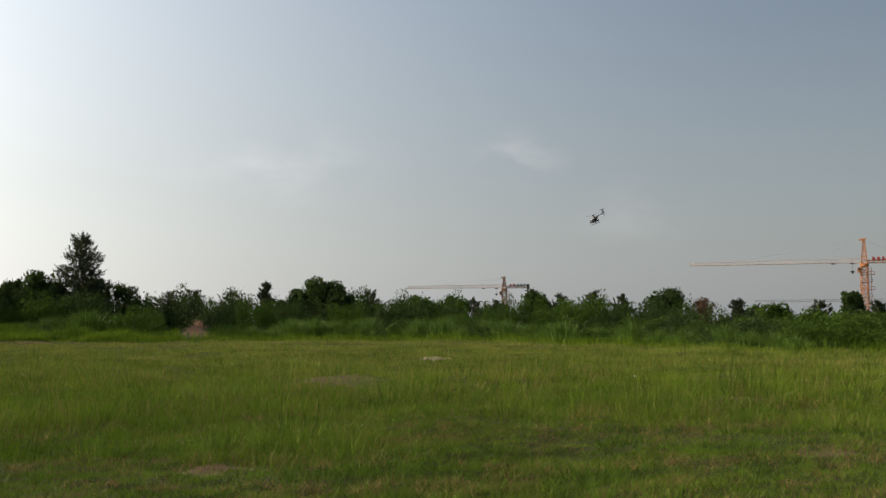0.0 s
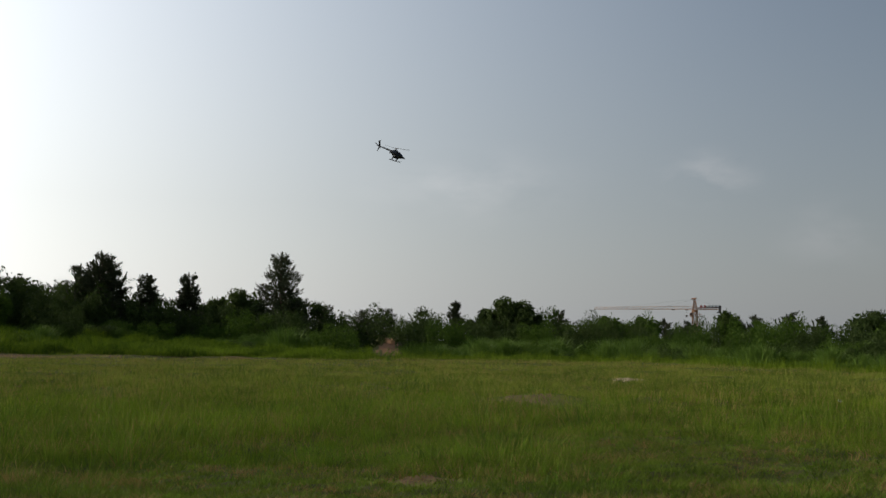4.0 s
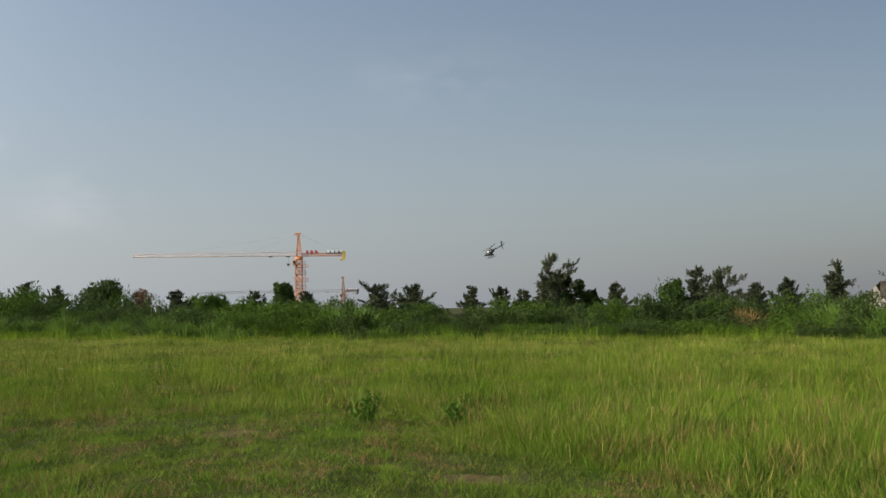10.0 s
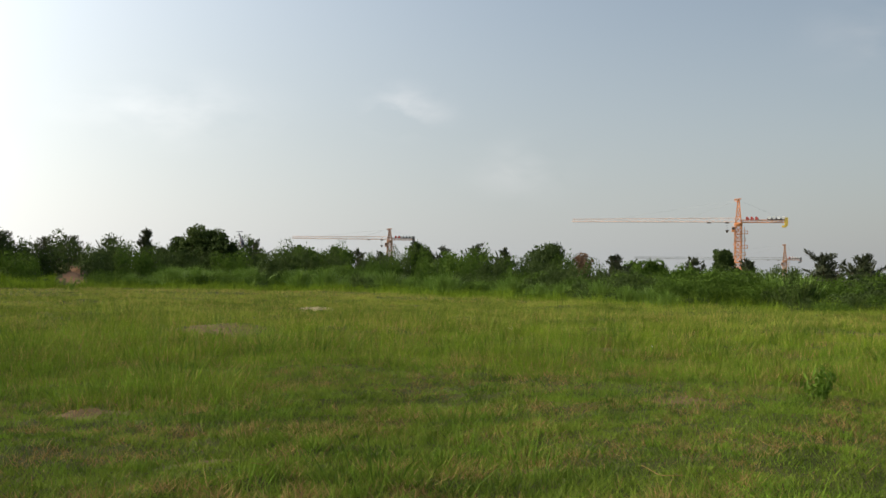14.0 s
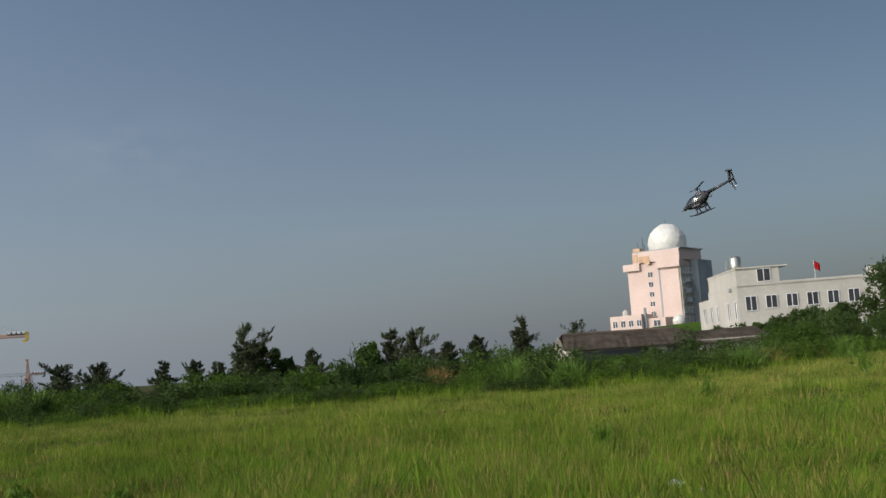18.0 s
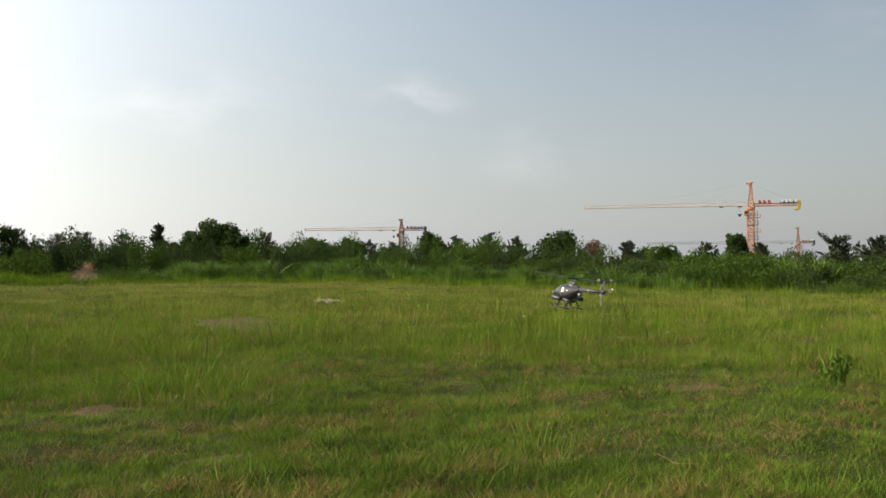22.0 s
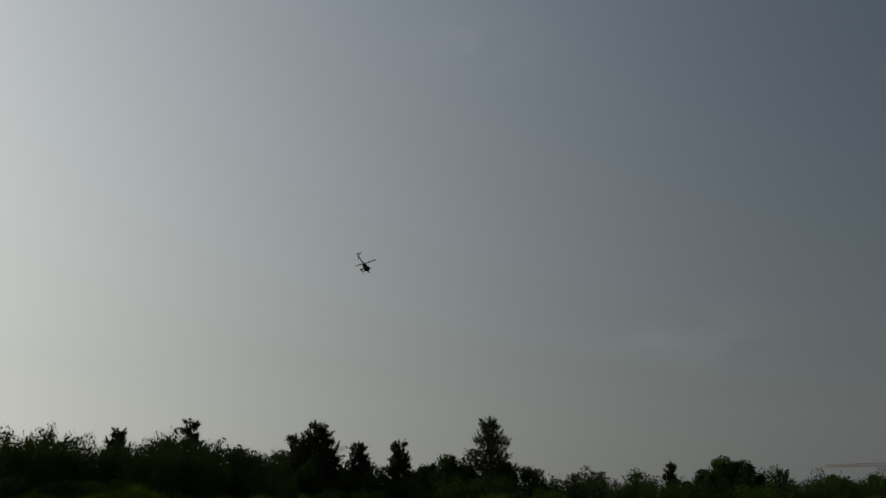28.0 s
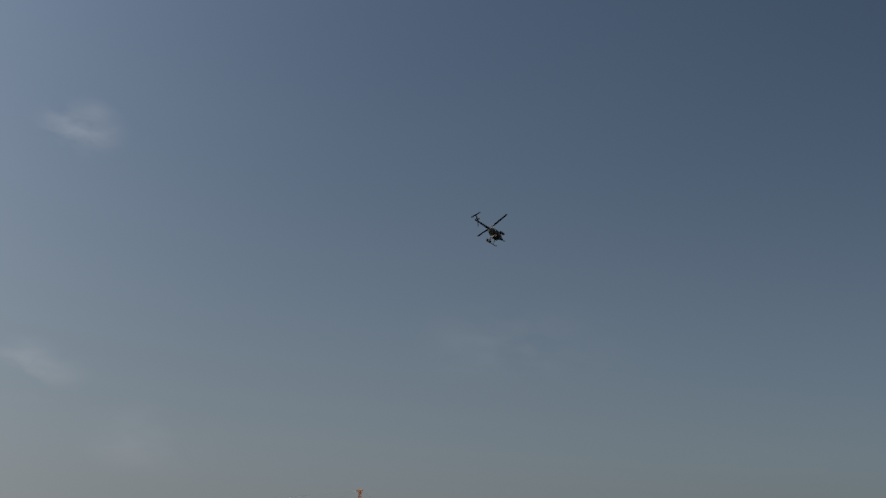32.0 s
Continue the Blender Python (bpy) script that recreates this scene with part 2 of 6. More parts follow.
M = {
    "soil": material("soil", (0.026, 0.036, 0.01), (0.08, 0.074, 0.026), 1.3, 0.95, bump=0.8, fine=14),
    "dirt": material("dirt", (0.06, 0.042, 0.02), (0.16, 0.11, 0.055), 2.5, 0.95, bump=0.6, fine=14),
    "sand": material("sand", (0.24, 0.17, 0.11), (0.4, 0.31, 0.22), 1.2, 0.95, bump=0.5, fine=12),
    "clay": material("clay", (0.1, 0.055, 0.03), (0.22, 0.13, 0.072), 0.5, 0.95, bump=0.5, fine=6),
    "turf": material("turf", (0.038, 0.075, 0.007), (0.162, 0.222, 0.026), 0.9, 0.9, fine=3.4, islands=0.5, transmit=0.22, sharp=0.17),
    "fresh": material("fresh", (0.055, 0.125, 0.008), (0.2, 0.33, 0.03), 0.6, 0.8, fine=2.5, islands=0.4, transmit=0.25),
    "grass": material("grass", (0.03, 0.068, 0.005), (0.2, 0.292, 0.02), 0.45, 0.85, fine=1.9, islands=0.45, transmit=0.22, sharp=0.19),
    "straw": material("straw", (0.12, 0.078, 0.025), (0.35, 0.24, 0.085), 0.3, 0.8, fine=2, islands=0.5, transmit=0.25),
    "leaf": material("leaf", (0.022, 0.04, 0.01), (0.072, 0.108, 0.024), 0.35, 0.8, fine=2.0, islands=0.35, per_object=0.4, transmit=0.25),
    "creeper": material("creeper", (0.023, 0.054, 0.007), (0.09, 0.152, 0.018), 0.45, 0.85, fine=2.0, islands=0.4, per_object=0.35, transmit=0.28),
    "weed_leaf": material("weed_leaf", (0.04, 0.09, 0.008), (0.14, 0.24, 0.025), 3.0, 0.7, fine=9.0, islands=0.4, transmit=0.2),
    "banana_leaf": material("banana_leaf", (0.05, 0.1, 0.015), (0.13, 0.21, 0.04), 2.0, 0.45, fine=8.0, per_object=0.3, transmit=0.25),
    "needle": material("needle", (0.024, 0.032, 0.014), (0.072, 0.086, 0.04), 0.5, 0.6, fine=2.0, islands=0.35, per_object=0.3, transmit=0.08),
    "meadow": material("meadow", (0.058, 0.094, 0.008), (0.272, 0.318, 0.05), 0.22, 0.88, fine=1.1, islands=0.4, transmit=0.22, sharp=0.19),
    "reed": material("reed", (0.06, 0.12, 0.016), (0.17, 0.265, 0.048), 0.6, 0.5, fine=2.0, islands=0.4, transmit=0.22),
    "seed_head": material("seed_head", (0.22, 0.165, 0.045), (0.43, 0.31, 0.105), 0.2, 0.9, fine=2.0, islands=0.4, transmit=0.2),
    "dry_leaf": material("dry_leaf", (0.12, 0.07, 0.04), (0.26, 0.17, 0.1), 0.5, 0.8, fine=2.0, islands=0.5, transmit=0.2),
    "bark": material("bark", (0.06, 0.045, 0.032), (0.14, 0.11, 0.08), 2.0, 0.9, bump=0.5),
    "pink_wall": material("pink_wall", (0.48, 0.36, 0.3), (0.62, 0.48, 0.41), 0.12, 0.85, bump=0.1, fine=1.5),
    "white_wall": material("white_wall", (0.38, 0.352, 0.295), (0.5, 0.465, 0.395), 0.15, 0.85, bump=0.1, fine=1.2),
    "hut_wall": material("hut_wall", (0.26, 0.235, 0.19), (0.46, 0.43, 0.36), 0.5, 0.9, bump=0.2, fine=5),
    "grey_wall": material("grey_wall", (0.2, 0.22, 0.22), (0.34, 0.36, 0.36), 0.2, 0.85, bump=0.1),
    "green_wall": material("green_wall", (0.3, 0.34, 0.26), (0.42, 0.46, 0.36), 0.1, 0.85, bump=0.1, fine=1.5),
    "dome": material("dome", (0.52, 0.5, 0.44), (0.64, 0.615, 0.545), 0.5, 0.6, bump=0.1, fine=3),
    "slate": material("slate", (0.07, 0.055, 0.042), (0.2, 0.16, 0.12), 0.9, 0.9, bump=0.5, fine=6),
    "stain": material("stain", (0.4, 0.25, 0.15), (0.58, 0.4, 0.26), 0.6, 0.9),
    "glass_dark": material("glass_dark", (0.018, 0.018, 0.02), (0.05, 0.05, 0.052), 0.6, 0.35),
    "frame_white": material("frame_white", (0.6, 0.6, 0.58), (0.75, 0.75, 0.72), 2.0, 0.5),
    "crane_rust": material("crane_rust", (0.26, 0.13, 0.07), (0.42, 0.24, 0.14), 0.6, 0.6),
    "crane_orange": material("crane_orange", (0.46, 0.15, 0.045), (0.6, 0.25, 0.085), 0.6, 0.5),
    "crane_pale": material("crane_pale", (0.5, 0.37, 0.3), (0.64, 0.49, 0.41), 0.6, 0.6),
    "crane_dark": material("crane_dark", (0.05, 0.05, 0.045), (0.12, 0.11, 0.1), 0.6, 0.6),
    "crane_yellow": material("crane_yellow", (0.55, 0.38, 0.05), (0.7, 0.5, 0.1), 0.6, 0.5),
    "steel": material("steel", (0.4, 0.36, 0.28), (0.62, 0.58, 0.48), 1.0, 0.35, metal=0.9),
    "red_cloth": material("red_cloth", (0.5, 0.02, 0.02), (0.7, 0.04, 0.03), 1.0, 0.8, transmit=0.3),
    "red_paint": material("red_paint", (0.35, 0.04, 0.03), (0.5, 0.08, 0.06), 1.0, 0.6),
    "heli_paint": material("heli_paint", (0.016, 0.0155, 0.016), (0.04, 0.039, 0.04), 6.0, 0.5, coat=0.08),
    "heli_black": material("heli_black", (0.008, 0.008, 0.009), (0.022, 0.022, 0.024), 8.0, 0.45),
    "heli_glass": material("heli_glass", (0.006, 0.007, 0.009), (0.012, 0.014, 0.018), 3.0, 0.12, coat=0.3),
    "heli_grey": material("heli_grey", (0.1, 0.1, 0.11), (0.2, 0.2, 0.21), 8.0, 0.4),
    "heli_white": material("heli_white", (0.58, 0.58, 0.56), (0.7, 0.7, 0.68), 20.0, 0.4),
    "heli_red": material("heli_red", (0.5, 0.03, 0.02), (0.7, 0.06, 0.04), 20.0, 0.35),
    "litter": material("litter", (0.7, 0.7, 0.7), (0.85, 0.85, 0.85), 6.0, 0.6, bump=0.4),
}


# ---- mesh helpers ----
def fast_mesh(name, verts, corners, mat):
    """A mesh of triangles (corners 3) or quads (corners 4) whose vertices follow each other face by face."""
    n = len(verts) // corners
    me = bpy.data.meshes.new(name)
    me.vertices.add(len(verts))
    me.vertices.foreach_set("co", np.asarray(verts, np.float32).ravel())
    me.loops.add(n * corners)
    me.loops.foreach_set("vertex_index", np.arange(n * corners, dtype=np.int32))
    me.polygons.add(n)
    me.polygons.foreach_set("loop_start", np.arange(0, n * corners, corners, dtype=np.int32))
    me.update(calc_edges=True)
    me.materials.append(M[mat])
    return me


def under(ob, parent, m=None):
    ob.parent = parent
    if m is not None:
        ob.matrix_basis = m
    return ob


def part(name, bm, mat, parent, label="", smooth=False):
    me = bpy.data.meshes.new(name)
    bm.to_mesh(me)
    bm.free()
    me.materials.append(M[mat])
    if smooth:
        me.polygons.foreach_set("use_smooth", [True] * len(me.polygons))
    ob = under(new(name, me), parent)
    return tagged(ob, label) if label else ob


def box(bm, x0, x1, y0, y1, z0, z1, m=None):
    got = bmesh.ops.create_cube(bm, size=1.0)["verts"]
    for v in got:
        v.co = Vector(((x0 + x1) / 2 + v.co.x * (x1 - x0), (y0 + y1) / 2 + v.co.y * (y1 - y0), (z0 + z1) / 2 + v.co.z * (z1 - z0)))
        if m is not None:
            v.co = m @ v.co
    return got


def boxed(x0, x1, y0, y1, z0, z1, bevel=0.0):
    bm = bmesh.new()
    box(bm, x0, x1, y0, y1, z0, z1)
    if bevel:
        bmesh.ops.bevel(bm, geom=bm.edges[:], offset=bevel, segments=2, affect="EDGES", profile=0.7)
    return bm


def bar(bm, a, b, r, sides=5, r2=None):
    """A round bar from a to b."""
    a, b = Vector(a), Vector(b)
    d = b - a
    if d.length < 1e-6:
        return
    m = Matrix.Translation((a + b) / 2) @ d.to_track_quat("Z", "Y").to_matrix().to_4x4()
    bmesh.ops.create_cone(bm, cap_ends=True, segments=sides, radius1=r, radius2=r if r2 is None else r2, depth=d.length, matrix=m)


def barred(*bars, sides=6):
    bm = bmesh.new()
    for a, b, r in bars:
        bar(bm, a, b, r, sides)
    return bm


def lathe(profile, segments=20, axis="Y", squash=(1, 1)):
    """A closed body of rings: profile rows (along, radius, rise); squash widens across and up."""
    bm = bmesh.new()
    rings = []
    for along, radius, rise in profile:
        ring = []
        for k in range(segments):
            a = 2 * math.pi * k / segments
            c, s = math.cos(a) * radius * squash[0], math.sin(a) * radius * squash[1] + rise
            ring.append(bm.verts.new((c, along, s) if axis == "Y" else (c, s, along)))
        rings.append(ring)
    for p, q in zip(rings, rings[1:]):
        for k in range(segments):
            bm.faces.new((p[k], p[(k + 1) % segments], q[(k + 1) % segments], q[k]))
    bm.faces.new(rings[0])
    bm.faces.new(rings[-1])
    bmesh.ops.recalc_face_normals(bm, faces=bm.faces[:])
    return bm


def thing(name, label, category, m, group=""):
    ob = new(name)
    ob.matrix_basis = m
    return tagged(ob, label, category, group)


def polar(az, d, z=0.0):
    return (d * math.sin(radians(az)), d * math.cos(radians(az)), z)


def facing(az, d, turn=0.0, z=0.0):
    """A pose at azimuth az and distance d whose -y side looks at the origin, turned by turn degrees."""
    return pose(*polar(az, d, z), 0, 0, -az + turn)


EDGE = ((-75, 86), (-45, 87), (-33, 90), (-28, 98), (-18, 94), (-10, 75), (0, 60), (10, 54), (20, 50), (30, 48), (38, 53), (44, 68), (50, 110), (75, 120))


def edge(az):
    return float(np.interp(az, [e[0] for e in EDGE], [e[1] for e in EDGE]))


# ---- ground ----
def waves(x, y, seed, size):
    """Smooth noise from about -1 to 1 made of crossing waves."""
    rng = np.random.default_rng(seed)
    out = np.zeros_like(x)
    for k in range(7):
        a, f = rng.uniform(0, 2 * math.pi), rng.uniform(0.5, 1.7) / size
        out += np.sin((x * math.cos(a) + y * math.sin(a)) * f * 6.28 + rng.uniform(0, 6.28))
    return out / 3.2


def ground_z(x, y):
    """Height of the ground: a gently uneven field, with a grassy bank along its far left side."""
    x, y = np.asarray(x, float), np.asarray(y, float)
    r, az = np.hypot(x, y), np.degrees(np.arctan2(x, y))
    z = 0.07 * waves(x, y, 31, 9.0) + 0.035 * waves(x, y, 32, 2.6) + 0.022 * waves(x, y, 34, 0.9) * (r < 30)
    top = np.interp(az, (-80, -56, -53, -50, -46, -42, -37, -33, -31), (2.2, 2.2, 2.4, 1.8, 1.4, 1.0, 0.6, 0.3, 0.0)) * (az > -80) * (az < 0)
    z = z + 1.6 * np.exp(-(((az + 30.1) / 1.0) ** 4)) * np.clip((r - 100) / 18.0, 0, 1) * (1 + 0.3 * waves(x, y, 36, 2.4)) * (r < 140)
    z = z + top * np.clip((r - 85) / 14.0, 0, 1) * (1 + 0.22 * waves(x, y, 33, 7.0)) * (r < 400)
    return np.where(r > 300, 0.0, z)


# bare patches: azimuth, distance, half length across, half depth
BARE = ((-18.6, 46.5, 0.55, 2.6), (-30.1, 110, 0.85, 11.0), (-23.3, 29.8, 1.1, 3.4), (-0.6, 13.8, 0.42, 0.5), (-38, 87.0, 8.0, 0.6), (-48, 86.5, 9.0, 0.5), (-31, 93, 4.5, 1.6), (-27.6, 93, 2.5, 1.2), (38.4, 12.0, 0.95, 0.5), (-38.9, 8.3, 0.45, 0.3), (-29.9, 7.1, 0.3, 0.18),
        (-24, 9.3, 0.35, 0.2), (-9, 9.0, 0.3, 0.15), (-3.5, 24, 0.5, 0.6), (9.5, 34, 1.3, 1.4), (-30, 13, 0.5, 0.35), (12, 10.0, 0.35, 0.2), (50, 15, 0.8, 0.5))


def bare_mask(x, y):
    """How bare the ground is at each place, from 0 to 1."""
    out = np.zeros_like(x)
    for az, d, across, deep in BARE:
        a = radians(az)
        cx, cy = d * math.sin(a), d * math.cos(a)
        u = (x - cx) * math.cos(a) - (y - cy) * math.sin(a)
        v = (x - cx) * math.sin(a) + (y - cy) * math.cos(a)
        out = np.maximum(out, np.clip(1.6 + 0.3 * waves(x, y, 55, 0.8) - np.sqrt((u / across) ** 2 + (v / deep) ** 2), 0, 1))
    return out


def build_ground():
    """One sheet to the horizon; its bare places carry the sand material."""
    rs = np.concatenate([np.linspace(0, 4.25, 18), np.arange(4.5, 20, 0.25), np.arange(20, 60, 0.8), np.arange(60, 130, 1.6), np.geomspace(134, 4500, 22)])
    az = np.radians(np.concatenate([np.arange(-64, -33, 0.8), np.arange(-32.8, -27, 0.16), np.arange(-26.4, 64, 0.8), np.arange(64, 296, 8.0)]))
    rr, aa = np.meshgrid(rs, az, indexing="ij")
    x, y = (rr * np.sin(aa)).ravel(), (rr * np.cos(aa)).ravel()
    verts = np.stack([x, y, ground_z(x, y)], 1)
    n = len(az)
    i, k = np.meshgrid(np.arange(len(rs) - 1), np.arange(n), indexing="ij")
    a, b = (i * n + k).ravel(), (i * n + (k + 1) % n).ravel()
    faces = np.stack([a, a + n, b + n, b], 1)
    me = bpy.data.meshes.new("ground")
    me.from_pydata(verts.tolist(), [], faces.tolist())
    me.materials.append(M["soil"])
    me.materials.append(M["sand"])
    me.materials.append(M["dirt"])
    me.materials.append(M["clay"])
    mid = verts[faces].mean(1)
    bare = bare_mask(mid[:, 0], mid[:, 1]) > 0.6
    me.polygons.foreach_set("material_index", np.where(bare, np.where(np.hypot(mid[:, 0], mid[:, 1]) > 40, np.where(np.hypot(mid[:, 0], mid[:, 1]) > 95, 3, np.where(np.hypot(mid[:, 0], mid[:, 1]) > 80, 2, 1)), 2), 0).astype(np.int32))
    me.polygons.foreach_set("use_smooth", [True] * len(me.polygons))
    return tagged(new("ground", me), "green-brown earth of a wide overgrown field with bare sandy spots", "ground", kind="structure")


build_ground()


# ---- plants ----
def unit(v):
    return v / np.maximum(np.linalg.norm(v, axis=1, keepdims=True), 1e-9)


def quads(centres, along, across):
    """Diamond leaves: half length and half width as vectors."""
    return np.stack([centres - along, centres + across, centres + along, centres - across], axis=1).reshape(-1, 3)


def leaves(rng, centres, size, long=1.6, droop=0.0):
    """Leaf sprays at the centres, turned at random; returns vertices in order."""
    n = len(centres)
    a = rng.normal(size=(n, 3))
    a[:, 2] = a[:, 2] * 0.6 - droop
    a = unit(a)
    b = unit(np.cross(a, rng.normal(size=(n, 3))))
    s = (size * rng.uniform(0.6, 1.4, n))[:, None]
    return quads(np.asarray(centres), a * s * long * 0.5, b * s * 0.5)


def leaves_out(rng, centres, normals, size, long=1.6, loose=0.55):
    """Leaf sprays that lie over a crown: they face outwards, more or less."""
    n = len(centres)
    up = unit(np.asarray(normals) + rng.normal(size=(n, 3)) * loose)
    a = unit(np.cross(up, rng.normal(size=(n, 3))))
    b = np.cross(up, a)
    s = (size * rng.uniform(0.55, 1.5, n))[:, None]
    return quads(np.asarray(centres), a * s * long * 0.5, b * s * 0.5)


def leaves_along(rng, centres, axes, size, long=4.0, loose=0.35):
    """Narrow sprays that point along the given axes."""
    n = len(centres)
    a = unit(np.asarray(axes) + rng.normal(size=(n, 3)) * loose)
    b = unit(np.cross(a, rng.normal(size=(n, 3))))
    s = (size * rng.uniform(0.6, 1.4, n))[:, None]
    return quads(np.asarray(centres), a * s * long * 0.5, b * s * 0.5)


def lump_shell(rng, lumps, count, flat=0.9):
    """Places on the outside of a heap of balls, with the way outwards; lumps are rows of x, y, z, radius."""
    lumps = np.asarray(lumps)
    share = lumps[:, 3] ** 2 / np.sum(lumps[:, 3] ** 2)
    k = rng.choice(len(lumps), size=count * 2, p=share)
    d = unit(rng.normal(size=(len(k), 3)))
    ripple = 1 + 0.10 * np.sin(d[:, 0] * 6 + k) + 0.10 * np.sin(d[:, 1] * 7 + 2.0 * k) + 0.08 * np.sin(d[:, 2] * 9 + 3.0 * k)
    r = lumps[k, 3] * ripple * rng.uniform(0.8, 1.06, len(k))
    p = lumps[k, :3] + d * r[:, None] * np.array((1, 1, flat))
    hidden = np.zeros(len(p), bool)
    for x, y, z, rad in lumps:
        hidden |= np.linalg.norm((p - np.array((x, y, z))) / np.array((1, 1, flat)), axis=1) < rad * 0.72
    keep = ~hidden & (p[:, 2] > 0.02)
    return p[keep][:count], d[keep][:count]


def limb_bars(bm, rng, base, tips, r):
    for tip in tips:
        mid = (np.array(base) * 0.55 + np.array(tip) * 0.45) + rng.normal(size=3) * 0.12
        bar(bm, base, mid, r, 5, r * 0.7)
        bar(bm, mid, tip, r * 0.7, 5, r * 0.25)


def broad_tree(seed, height, width, mat="leaf", count=1500, leaf=0.26):
    """A round-crowned tree at the world's origin: trunk, limbs and a crown heaped up of many small domes."""
    rng = np.random.default_rng(seed)
    root = thing("tree", "dark green broad-leaved tree with an uneven crown", "tree", Matrix())
    trunk = bmesh.new()
    bar(trunk, (0, 0, -0.2), (0.05 * height * rng.normal() * 0.3, 0, height * 0.45), 0.05 * height ** 0.8, 7, 0.028 * height ** 0.8)
    part("trunk", trunk, "bark", root)
    lumps = []
    for k in range(24):
        a = rng.uniform(0, 2 * math.pi)
        u = 0.10 + 0.74 * (k + rng.uniform(0, 1)) / 24
        reach = width * 0.40 * math.sqrt(max(0.05, 1 - ((u - 0.38) / 0.62) ** 2)) * rng.uniform(0.25, 1.0)
        lumps.append((reach * math.cos(a), reach * math.sin(a), height * u, (0.08 * width + 0.055 * height) * rng.uniform(0.5, 1.6)))
    lumps.append((rng.normal() * width * 0.08, 0, height * 0.87, 0.10 * height))
    limbs = bmesh.new()
    limb_bars(limbs, rng, (0, 0, height * 0.3), [c[:3] for c in lumps[::2]], 0.022 * height ** 0.8)
    part("limb", limbs, "bark", root)
    pts, out = lump_shell(rng, lumps, count)
    # upright young shoots that roughen the outline
    tall = pts[:, 2] > height * 0.62
    shoots = pts[tall][: count // 9] + np.array((0, 0, leaf * 0.6))
    ups = out[tall][: count // 9] + np.array((0, 0, 1.0))
    core = np.concatenate([np.array(c[:3]) + rng.normal(size=(count // 50, 3)) * c[3] * 0.36 for c in lumps])
    core = core[core[:, 2] > 0.1]
    v = np.concatenate([leaves_out(rng, pts, out, leaf * 0.75, 2.0, 0.8), leaves_along(rng, shoots, ups, leaf * 0.42, 4.5), leaves(rng, core, leaf * 1.8)])
    under(new("crown", fast_mesh("crown", v, 4, mat)), root)
    return root


